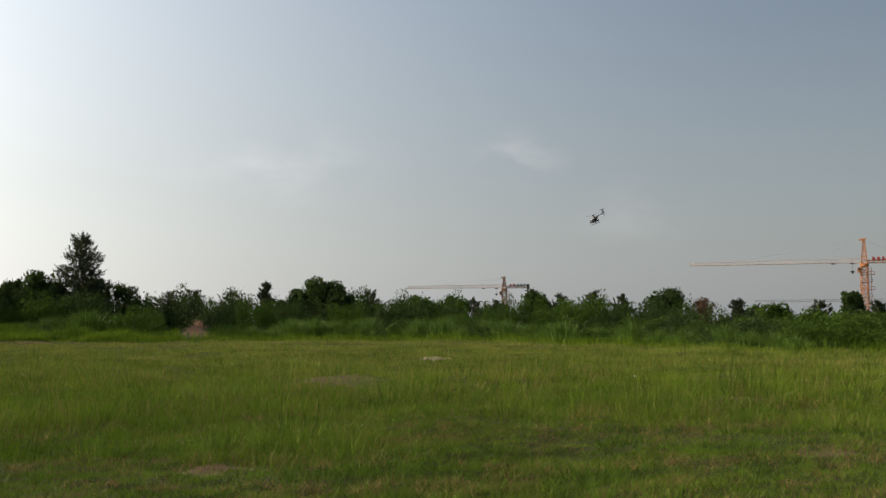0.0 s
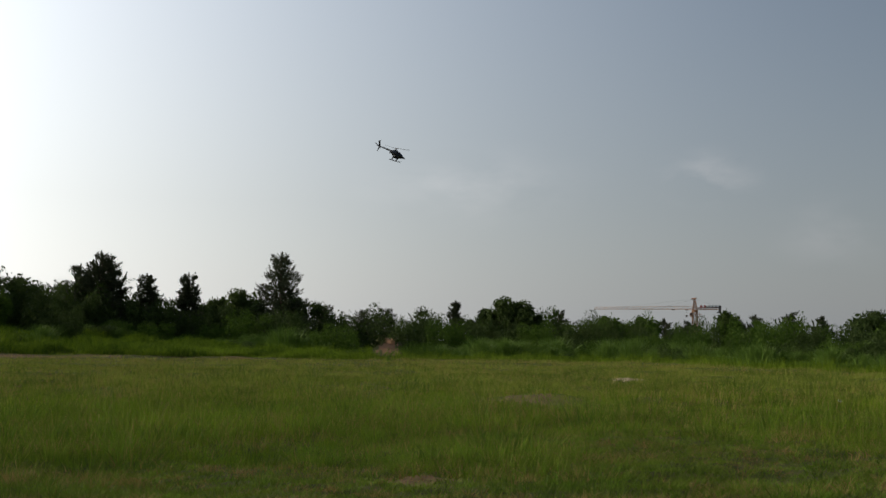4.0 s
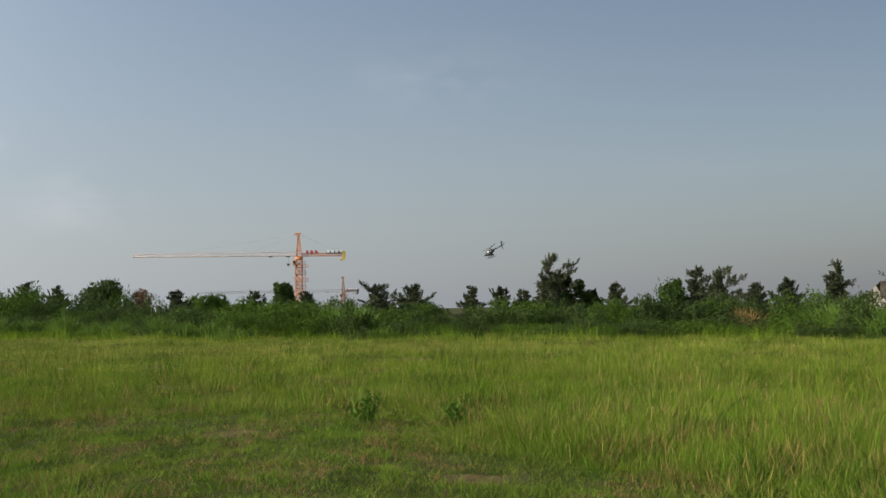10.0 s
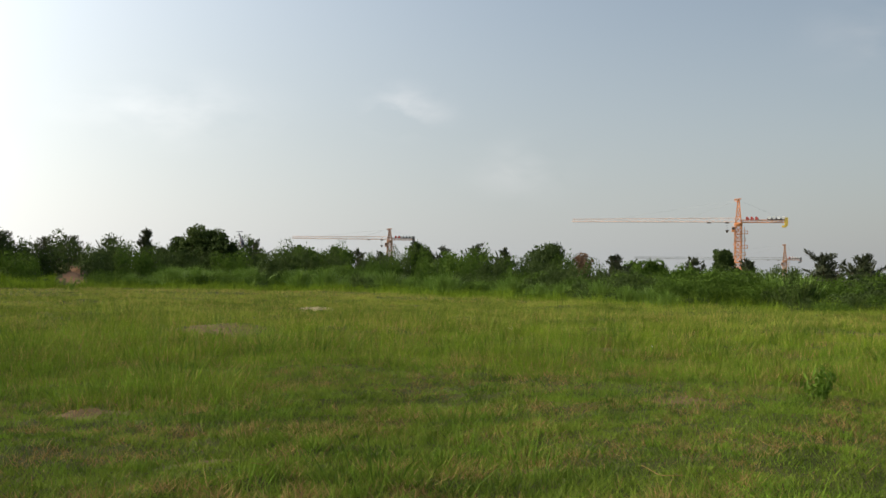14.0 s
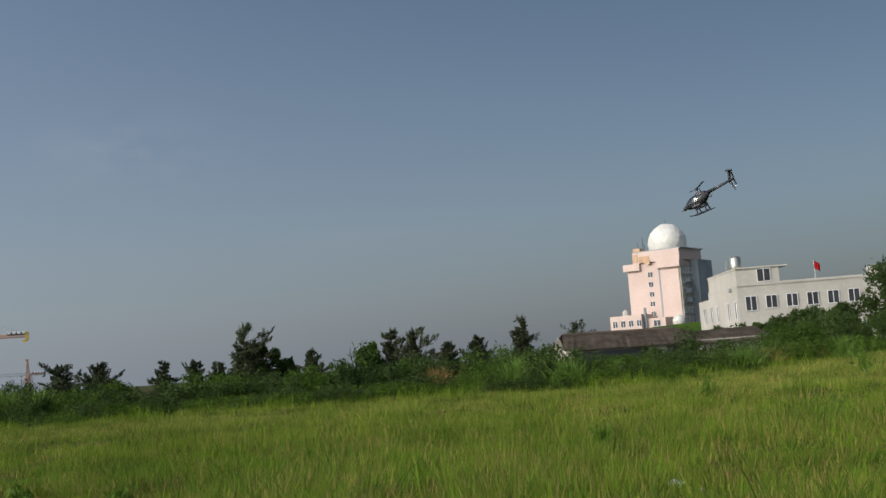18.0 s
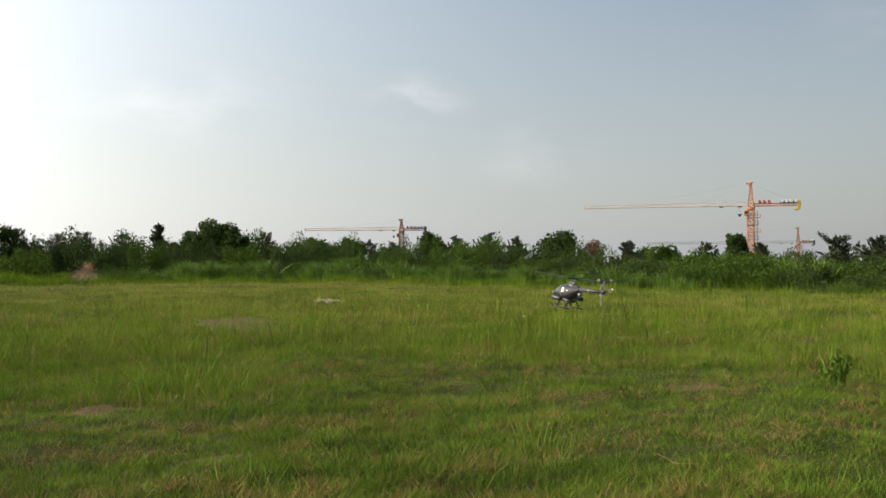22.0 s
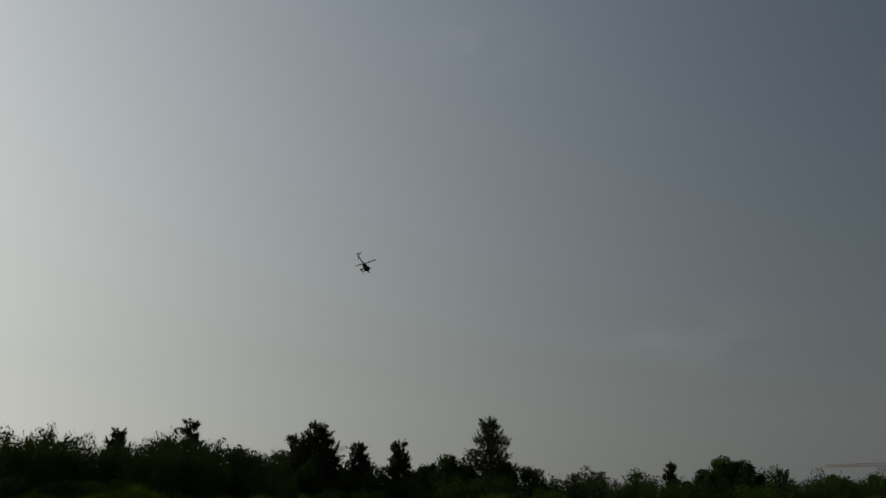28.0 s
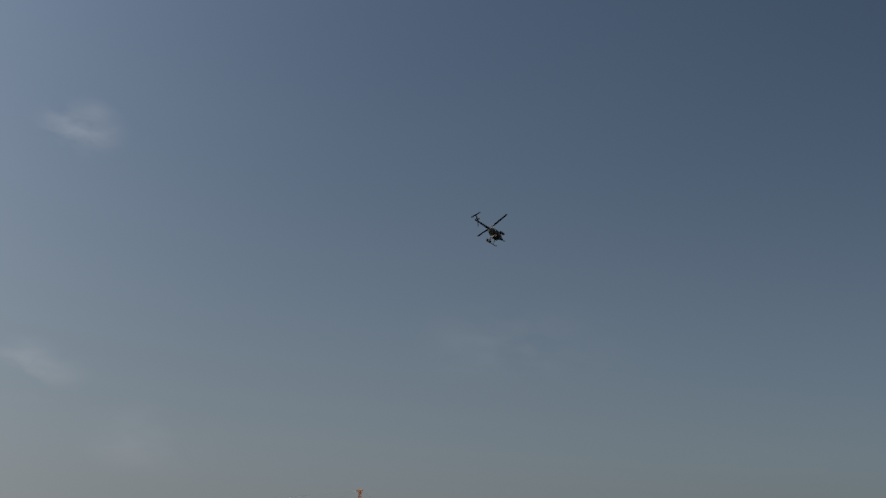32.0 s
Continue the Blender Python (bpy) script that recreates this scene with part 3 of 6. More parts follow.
def feather_tree(seed, height, width, count=1500, thin=1.0):
    """A tall casuarina: a leaning trunk, limbs that rise in open tiers, and plumes of needles along them."""
    rng = np.random.default_rng(seed)
    root = thing("tree", "tall feathery casuarina with a ragged dark crown", "tree", Matrix())
    trunk = bmesh.new()
    lean = rng.normal(size=2) * 0.03 * height
    bar(trunk, (0, 0, -0.2), (lean[0] * 0.5, lean[1] * 0.5, height * 0.5), 0.03 * height ** 0.85, 7, 0.018 * height ** 0.85)
    bar(trunk, (lean[0] * 0.5, lean[1] * 0.5, height * 0.5), (lean[0], lean[1], height * 0.96), 0.018 * height ** 0.85, 6, 0.02)
    part("trunk", trunk, "bark", root)
    limbs = bmesh.new()
    pts, ways = [], []
    n = int(46 * thin) + 10
    rough = 1.0 if height < 6 else 0.25
    side = 1 + rough * rng.uniform(-0.6, 0.5, 8)
    tier = 1 + rough * rng.uniform(-0.5, 0.45, 9)
    for k in range(n):
        u = 0.06 + 0.86 * (k + rng.uniform(0, 0.8)) / n
        z = height * u
        a = rng.uniform(0, 2 * math.pi)
        shape = max(0.0, 1.03 - u) ** 0.85
        reach = width * 0.5 * shape * side[int(a * 1.27) % 8] * tier[int(u * 9) % 9] * rng.uniform(0.45, 1.25) + 0.01 * height
        b = np.array((lean[0] * u, lean[1] * u, z))
        t = b + np.array((math.cos(a) * reach, math.sin(a) * reach, reach * rng.uniform(0.1, 0.6)))
        bar(limbs, b, t, 0.006 * height ** 0.8, 4, 0.01)
        for q in range(6):
            s = rng.uniform(0.25, 1.0)
            at = b + (t - b) * s
            way = unit(((t - b) / max(reach, 0.1) * 0.7 + np.array((0, 0, 0.55)) + rng.normal(size=3) * 0.4)[None])[0]
            long = (0.04 * height + 0.04 * width) * rng.uniform(0.6, 1.3)
            m = max(4, int(count / n / 6 * (1.25 - 0.6 * u)))
            w = rng.uniform(0, 1, m)[:, None]
            pts.append(at + way * long * w + rng.normal(size=(m, 3)) * long * 0.27 * (1.15 - w))
            ways.append(np.repeat(way[None], m, 0))
    # slender leaders that make the ragged top
    for k in range(5):
        a, out = rng.uniform(0, 2 * math.pi), width * (0.02 if k == 0 else rng.uniform(0.06, 0.14 + 0.2 * rough))
        b = np.array((lean[0] * 0.6 + math.cos(a) * out * 0.4, lean[1] * 0.6 + math.sin(a) * out * 0.4, height * 0.55))
        t = np.array((lean[0] + math.cos(a) * out * 1.4, lean[1] + math.sin(a) * out * 1.4, height * (1.0 if k == 0 else rng.uniform(0.6, 0.93))))
        bar(limbs, b, t, 0.004 * height ** 0.8, 4, 0.01)
        m = count // (60 if height < 6 else 36)
        u = rng.uniform(0.25, 1.0, m)[:, None]
        knots = 0.55 + 0.45 * np.sin(u * 21 + k)
        pts.append(b + (t - b) * u + rng.normal(size=(m, 3)) * (0.026 * height * (1.15 - u) * knots) * np.array((1, 1, 1.2)))
        ways.append(np.repeat(unit((t - b)[None]), m, 0))
    part("limb", limbs, "bark", root)
    # the thick dark heart of the crown
    heart = [(lean[0] * u + rng.normal() * width * 0.07, lean[1] * u + rng.normal() * width * 0.07, height * u, width * (0.34 - 0.06 * rough) * (1.02 - u)) for u in np.linspace(0.06, 0.78 - 0.12 * rough, 11)]
    inner, _ = lump_shell(rng, heart, count // 3)
    pts, ways = np.concatenate(pts), np.concatenate(ways)
    me = fast_mesh("crown", np.concatenate([leaves_along(rng, pts, ways, 0.036 + 0.0016 * height, 6.0, 0.45), leaves(rng, inner, 0.1, 3.0, 0.1)]), 4, "needle")
    under(new("crown", me), root)
    return root


def bush_mesh(seed, count, mat, leaf, upright=0.15):
    """A bush one metre high and two across: close leaves over a heap of small lumps, some shoots standing up."""
    rng = np.random.default_rng(seed)
    lumps = [(rng.uniform(-0.8, 0.8), rng.uniform(-0.55, 0.55), rng.uniform(0.12, 0.7) * (1 - 0.25 * rng.uniform()), rng.uniform(0.17, 0.32)) for k in range(17)]
    pts, out = lump_shell(rng, lumps, count, 0.85)
    k = int(count * upright)
    shoots = pts[:k] + np.array((0, 0, leaf))
    core = np.concatenate([np.array(c[:3]) + rng.normal(size=(count // 60, 3)) * c[3] * 0.34 for c in lumps])
    core = core[core[:, 2] > 0.0]
    v = np.concatenate([leaves_out(rng, pts, out, leaf, 1.7, 0.6), leaves_along(rng, shoots, out[:k] * 0.4 + np.array((0, 0, 1.0)), leaf * 0.5, 4.5), leaves(rng, core, leaf * 2.1)])
    return fast_mesh("foliage", v, 4, mat)


def blades(rng, pos, height, width, lean=0.35, steps=2):
    """Grass blades as bent strips of triangles; pos n x 3, height and width n."""
    n = len(pos)
    a = rng.uniform(0, 2 * math.pi, n)
    side = np.stack([np.cos(a), np.sin(a), np.zeros(n)], 1) * (width * 0.5)[:, None]
    tilt = rng.normal(size=(n, 2)) * lean
    tilt[:, 0] += 0.03
    top = pos + np.stack([tilt[:, 0] * height, tilt[:, 1] * height, height], 1)
    if steps == 1:
        return np.stack([pos - side, pos + side, top], 1).reshape(-1, 3)
    mid = pos + np.stack([tilt[:, 0] * height * 0.3, tilt[:, 1] * height * 0.3, height * 0.58], 1)
    tri = np.stack([pos - side, pos + side, mid + side * 0.75, pos - side, mid + side * 0.75, mid - side * 0.75, mid - side * 0.75, mid + side * 0.75, top], 1)
    return tri.reshape(-1, 3)


# skyline trees: azimuth, extra distance past the field's edge, top in degrees above eye level, width in degrees, kind
TREES = (
    (-56.5, 22, 2.9, 3.0, "b"), (-53.6, 18, 3.7, 2.6, "f"), (-51.2, 20, 3.3, 2.4, "f"), (-50.2, 16, 4.2, 3.0, "f"), (-48.2, 18, 2.9, 3.2, "b"),
    (-46.0, 20, 2.6, 2.4, "m"), (-45.2, 15, 3.5, 3.4, "f"), (-44.4, 14, 4.15, 4.2, "f"), (-43.5, 15, 3.75, 3.2, "f"), (-42.0, 16, 3.1, 2.2, "f"), (-40.0, 15, 3.2, 2.3, "f"), (-38.7, 18, 2.1, 2.2, "b"),
    (-37.4, 15, 2.5, 1.9, "b"), (-35.4, 14, 4.35, 4.0, "f"), (-34.6, 16, 2.2, 2.0, "b"), (-33.2, 22, 1.75, 1.9, "m"), (-31.4, 30, 1.5, 1.8, "m"), (-30.2, 34, 1.6, 1.4, "f"),
    (-28.4, 24, 1.6, 1.3, "f"), (-26.7, 20, 2.0, 1.5, "f"), (-25.2, 20, 1.75, 2.0, "b"), (-24.5, 16, 2.2, 1.9, "b"), (-23.0, 16, 2.12, 2.3, "b"), (-21.5, 22, 1.6, 1.5, "m"),
    (-19.0, 18, 1.38, 2.3, "c"), (-17.4, 20, 1.32, 1.9, "c"), (-16.2, 26, 1.2, 0.7, "f"), (-15.0, 24, 1.0, 1.6, "m"), (-13.2, 22, 1.55, 1.5, "b"),
    (-12.0, 24, 1.4, 1.2, "f"), (-10.3, 22, 1.5, 1.9, "m"), (-8.9, 26, 1.35, 1.4, "m"), (-6.5, 20, 1.6, 2.2, "b"), (-4.9, 24, 1.25, 1.3, "d"), (-3.2, 22, 1.05, 1.6, "m"), (-1.7, 40, 0.7, 2.2, "c"),
    (0.6, 30, 0.95, 1.0, "f"), (2.0, 20, 1.45, 1.4, "b"), (3.2, 18, 0.9, 1.2, "m"), (6.6, 16, 1.2, 2.2, "m"), (8.5, 16, 1.15, 2.4, "m"), (11.4, 22, 1.05, 1.0, "f"),
    (13.1, 20, 1.05, 0.5, "f"), (14.2, 22, 0.8, 1.3, "f"), (15.4, 15, 2.65, 1.9, "f"), (16.2, 16, 1.8, 1.6, "b"), (18.7, 14, 1.1, 1.3, "m"), (17.6, 18, 0.8, 1.2, "b"),
    (21.6, 16, 1.3, 1.5, "c"), (22.7, 18, 1.85, 1.2, "f"), (24.0, 16, 1.75, 1.9, "m"), (25.5, 18, 0.95, 1.4, "m"), (27.1, 20, 1.15, 1.6, "m"), (29.2, 22, 2.0, 1.1, "f"), (31.9, 72, 1.55, 1.2, "f"),
    (37.6, 78, 0.55, 1.6, "b"), (39.0, 74, 0.6, 1.8, "b"), (40.6, 70, 0.75, 1.8, "b"), (42.0, 62, 0.95, 2.0, "b"), (43.2, 16, 1.2, 2.0, "b"), (44.6, 20, 1.4, 1.8, "b"), (47.3, 10, 3.3, 3.2, "g"), (49.4, 24, 1.9, 2.6, "d"), (51.5, 20, 2.0, 2.8, "b"), (54.0, 20, 2.2, 2.8, "b"), (57.0, 22, 2.4, 3.0, "b"),
)


def plant_trees():
    for k, (az, past, up, wide, kind) in enumerate(TREES):
        d = edge(az) + past + (10 if az < -5 else 6)
        x, y, _ = polar(az, d)
        z = float(ground_z(x, y))
        h = 1.6 + d * math.tan(radians(up)) - z
        w = d * math.tan(radians(wide))
        if kind == "f":
            ob = feather_tree(100 + k, h, max(w * (1.75 if h < 6 else 1.0), 2.4), 5600 if h < 6 else 15000, 0.8 if h < 6 else 1.3)
        elif kind == "m":
            ob = feather_tree(100 + k, h, max(w * 1.45, 2.2), 7000, 1.1)
            tagged(ob, "ragged grey-green casuarina scrub above the thicket")
        elif kind == "d":
            ob = broad_tree(100 + k, h, w, "dry_leaf", 900, 0.12)
            tagged(ob, "sparse reddish-brown tree in the thicket")
        else:
            ob = broad_tree(100 + k, h, w * (1.15 if kind == "g" else 1.4), "creeper" if kind == "c" else "leaf", 11000 if kind == "g" else 4600, 0.00125 * d + 0.01)
            if kind == "c":
                tagged(ob, "light green leafy tree at the thicket's edge")
        ob.matrix_basis = pose(x, y, z, 0, 0, (k * 67) % 360)


# the thicket's even top, in degrees above eye level by azimuth
TOPS = ((-64, 3.2), (-52, 3.05), (-47, 2.5), (-45, 2.7), (-42, 2.0), (-38, 1.75), (-33, 1.45), (-28, 1.25), (-20, 1.15), (-14, 0.9), (-8, 1.05), (-3, 0.75), (0, 0.5), (5, 0.6), (10, 0.35), (15, 0.4), (20, 0.4), (25, 0.55), (29, 0.75), (31.3, 0.2), (33.5, 0.15), (34.5, -0.1), (40, -0.2), (43, 0.9), (50, 1.5), (64, 2.0))


def drift(az):
    """How far the thicket's foot strays from its line, in metres."""
    a = np.asarray([az], float)
    return float(1.7 * waves(a, a * 0, 61, 5.5)[0] + 1.1 * waves(a, a * 0, 62, 1.9)[0])


def thicket_top(a):
    return float(np.interp(a, [t[0] for t in TOPS], [t[1] for t in TOPS]))


def plant_bushes():
    rng = np.random.default_rng(8)
    low = [bush_mesh(k, 3000, "leaf" if k > 4 else "creeper", 0.023, 0.3) for k in range(8)]
    tall = [bush_mesh(20 + k, 2500, "leaf" if k % 2 else "creeper", 0.025) for k in range(6)]
    count = 0
    # tall shrubs that close the thicket behind
    az = -63.0
    while az < 63:
        for past in (13.0, 21.0):
            a = az + rng.normal() * 0.3
            d = edge(a) + past + rng.normal() * 2.0 + (8 if a < -5 else 0)
            if -31.2 < a < -29.3 or (past > 20 and a > 2):
                continue
            if 30.5 < a < 42.5:
                d = edge(a) + past * 0.5 + 6
            x, y, _ = polar(a, d)
            z = float(ground_z(x, y))
            h = max(1.2, 1.6 + d * math.tan(radians(thicket_top(a))) - z) * rng.uniform(0.78, 1.1) * (1.36 if a < -46 else 1.2 if a < -34 else 1.3 if -22 < a < -12.5 else 1.36 if -33 < a <= -22 else 1.22 if a < -3 else 1.12)
            if past > 20 and a > -33:
                h *= 1.06
            w = max(3.2, h * 0.85) * rng.uniform(0.85, 1.25)
            root = thing("shrub", "dense dark green shrub in the thicket behind the field", "shrub", pose(x, y, z, 0, 0, rng.uniform(0, 360)), "thicket round the field")
            under(new("foliage", tall[count % 6 if a > -27 else (1, 3, 5)[count % 3]]), root, Matrix.Diagonal((w * 0.6, w * 0.6, h, 1)))
            count += 1
        az += 1.3 if az < -33 else (1.6 if az < -5 else 2.1)
    for k, a in enumerate(np.arange(-33.5, -27.5, 0.62)):
        d = edge(a) + 48 + 4 * math.sin(k * 2.3)
        x, y, _ = polar(a, d)
        h = 1.6 + d * math.tan(radians(1.0)) * (1 + 0.2 * math.sin(k * 1.7))
        root = thing("shrub", "dense dark green shrub in the thicket behind the field", "shrub", pose(x, y, float(ground_z(x, y)), 0, 0, k * 77), "thicket round the field")
        under(new("foliage", tall[(1, 3, 5)[k % 3]]), root, Matrix.Diagonal((2.4, 2.4, h * 1.15, 1)))
    # creeper-covered front, straggling out into the grass
    for past, high, wide in ((0.3, 0.95, 2.0), (4.2, 1.5, 2.5), (8.8, 2.0, 3.0)):
        az = -62.0
        while az < 62:
            d = edge(az) + past + drift(az) * (1.0 if past < 9 else 0.5) + rng.normal() * 0.8 + (8 if az < -33 else 3 * (az < -10))
            x, y, _ = polar(az, d)
            z = float(ground_z(x, y))
            step = math.degrees(wide * (0.85 if past < 9 else 1.0) / d) * rng.uniform(0.7, 1.35)
            bare = (-31.6 < az < -29.3) or (az < -33 and past < 5 and rng.uniform() < 0.8) or (past < 1 and rng.uniform() < 0.3)
            if bare:
                az += step
                continue
            h = high * (1.5 if past > 9 and az < 1 else 1.25 if past > 4 and az < 1 else 1.0) * rng.lognormal(-0.05, 0.3) * (1.1 if 31.0 < az < 33.6 else 1.15 if 33.6 <= az < 35 else 0.9 if 35 <= az < 41.5 else 1.0)
            w = wide * rng.uniform(0.75, 1.35)
            root = thing("bush", "bright green creeper-covered bush at the field's edge", "bush", pose(x, y, z, 0, 0, rng.uniform(0, 360)), "bushes along the field")
            under(new("foliage", low[count % 8 if az < 4 else (5, 6, 1, 7, 3)[count % 5]]), root, Matrix.Diagonal((w * 0.75, w * 0.75, h, 1)))
            count += 1
            az += step


def reed_mesh(seed, mat="reed"):
    """A clump of cane grass one metre high: stiff stems that arch over at the tip."""
    rng = np.random.default_rng(seed)
    n = 300
    r, a = np.abs(rng.normal(size=n)) * 0.3, rng.uniform(0, 6.283, n)
    pos = np.stack([r * np.cos(a), r * np.sin(a), np.zeros(n)], 1)
    h = rng.uniform(0.5, 1.0, n) * (1 - 0.35 * r)
    v = blades(rng, pos, h, np.full(n, 0.035), 0.2, 2).reshape(n, -1, 3)
    rise = np.clip(v[:, :, 2] / h[:, None], 0, 1) ** 2.2
    v[:, :, :2] += (pos[:, None, :2] * 0.9) * rise[:, :, None]
    return fast_mesh("cane", v.reshape(-1, 3), 3, mat)


def plant_reeds():
    meshes = [reed_mesh(k) for k in range(5)]
    rng = np.random.default_rng(14)
    spots = [(a, 6, 2.1) for a in (3.4, 4.2, 5.0, 5.8)] + [(a, 7, 1.8) for a in (29.0, 29.7, 30.4)] + [(-35.2, 4, 2.8), (-35.7, 5, 2.4), (-33.8, 3, 2.1), (44.5, -3, 1.6)]
    # looser runs of cane between the bushes
    for a0, a1, n, h in ((-29.2, -25.5, 9, 1.5), (-25.5, -17.0, 22, 1.9), (-17.0, -8.0, 26, 1.7), (-8.0, 1.0, 20, 1.35), (31.0, 43.0, 14, 1.3), (-48.0, -33.0, 10, 1.5)):
        for k in range(n):
            spots.append((rng.uniform(a0, a1), rng.uniform(-1.0, 9.0), h * rng.uniform(0.65, 1.25)))
    for k, (az, past, h) in enumerate(spots):
        if -31.8 < az < -29.2:
            continue
        x, y, _ = polar(az, edge(az) + past + drift(az) * 0.6 + (4 if az < -5 else 0) + (4 if az < -33 else 0))
        root = thing("reed_clump", "tall pale green clump of cane grass", "reeds", pose(x, y, float(ground_z(x, y)) - 0.02, 0, 0, k * 71), "cane clumps along the field")
        under(new("cane", meshes[k % 5]), root, Matrix.Diagonal((h * 0.95, h * 0.95, h, 1)))


def plant_dry_canes():
    """Withered orange-brown cane that stands before the white building."""
    dry = reed_mesh(9, "straw")
    for k, (az, past, h) in enumerate(((41.2, 3.5, 1.1), (42.0, 4.5, 1.25), (42.7, 3.0, 1.15), (43.3, 4.0, 1.2), (25.0, 7.5, 1.6), (-1.6, 6.0, 1.2))):
        x, y, _ = polar(az, edge(az) + past)
        root = thing("reed_clump", "withered straw-coloured clump of cane grass", "reeds", pose(x, y, float(ground_z(x, y)) - 0.02, 0, 0, k * 50), "dead cane clumps")
        under(new("cane", dry), root, Matrix.Diagonal((h * 1.1, h * 1.1, h, 1)))


def scatter(rng, n, r0, r1, power):
    """Places in the fan that the field spans, from r0 to r1 metres."""
    az = np.radians(rng.uniform(-62, 62, n))
    u = rng.uniform(0, 1, n)
    r = (r0 ** power + u * (r1 ** power - r0 ** power)) ** (1 / power)
    return r * np.sin(az), r * np.cos(az), r, np.degrees(az)


def field_ok(rng, x, y, r, az):
    limit = np.interp(az, [e[0] for e in EDGE], [e[1] for e in EDGE]) + np.where(az < -33, 14, 4)
    return (r < limit) & (rng.uniform(0, 1, len(x)) > bare_mask(x, y) * np.where(r < 20, 0.82, 0.95))


def patchy(x, y, seed, size, gain=2.2):
    """Patches with fairly sharp edges, from 0 to 1."""
    return 0.5 + 0.5 * np.tanh(gain * (waves(x, y, seed, size) + 0.45 * waves(x, y, seed + 1, size * 0.37)))


def tall_zone(x, y, r):
    """1 where the meadow stands tall, 0 where it has been mown or trampled."""
    az = np.degrees(np.arctan2(x, y))
    start = np.interp(az, (-60, -30, -18, 0, 8, 16, 24, 60), (15, 15, 19, 19, 17, 11, 8.5, 7.5)) + 2.6 * waves(x, y, 71, 7.0)
    return np.clip((r - start) / 6.0 + 0.5, 0, 1)


def height_map(x, y, r):
    """How tall the grass grows: short turf near by, a tall meadow beyond, both in drifts."""
    tall = tall_zone(x, y, r)
    drifts = 0.5 + 0.45 * patchy(x, y, 3, 5.5) + 0.4 * patchy(x, y, 5, 1.6) * patchy(x, y, 7, 0.7)
    return (0.42 + 0.58 * tall) * drifts


def tufts(name, label, rng, n, each, r0, r1, power, tall, wide, radius, mat, steps=2, lean=0.34, keep=None):
    """Grass in tufts: the blades of a tuft rise together and fan out."""
    x, y, r, az = scatter(rng, n, r0, r1, power)
    ok = field_ok(rng, x, y, r, az)
    if keep is not None:
        ok &= rng.uniform(0, 1, n) < keep(x, y, r)
    x, y, r = x[ok], y[ok], r[ok]
    m = len(x)
    size = rng.lognormal(-0.05, 0.42, m)
    h = tall * height_map(x, y, r) * size
    sway = rng.normal(size=(m, 2)) * 0.06
    k = np.repeat(np.arange(m), each)
    off = rng.normal(size=(len(k), 2)) * (radius * size)[k][:, None]
    px, py = x[k] + off[:, 0], y[k] + off[:, 1]
    pos = np.stack([px, py, ground_z(px, py) - 0.01], 1)
    hh = h[k] * rng.uniform(0.4, 1.15, len(k))
    v = blades(rng, pos, hh, wide * rng.uniform(0.7, 1.3, len(k)), 0.16, steps).reshape(len(k), -1, 3)
    rise = (v[:, :, 2] - pos[:, None, 2]) / np.maximum(hh, 0.01)[:, None]
    fan = (off / radius * lean * 0.45 + sway[k])[:, None, :] * hh[:, None, None]
    v[:, :, :2] += fan * (rise ** 1.7)[:, :, None]
    return tagged(new(name, fast_mesh(name, v.reshape(-1, 3), 3, mat)), label, "grass", kind="stuff")


def sward(name, label, rng, n, r0, r1, power, tall, wide, steps, mat, lean=0.3, keep=None):
    """An even cover of single blades."""
    x, y, r, az = scatter(rng, n, r0, r1, power)
    ok = field_ok(rng, x, y, r, az)
    if keep is not None:
        ok &= rng.uniform(0, 1, n) < keep(x, y, r)
    x, y, r = x[ok], y[ok], r[ok]
    m = len(x)
    h = tall * height_map(x, y, r) * rng.uniform(0.5, 1.25, m)
    v = blades(rng, np.stack([x, y, ground_z(x, y) - 0.01], 1), h, wide * rng.uniform(0.7, 1.3, m), lean, steps)
    return tagged(new(name, fast_mesh(name, v, 3, mat)), label, "grass", kind="stuff")


def dryness(x, y):
    """Where the turf has died back: 0 green, 1 straw."""
    return np.clip(1.15 * patchy(x, y, 9, 2.6) * patchy(x, y, 15, 0.8, 1.4) - 0.1, 0.02, 1)


def ripe(x, y):
    """Where the meadow has gone to seed."""
    return np.clip(0.95 * patchy(x, y, 12, 12.0) * (0.5 + 0.5 * patchy(x, y, 17, 3.0)), 0.06, 1)


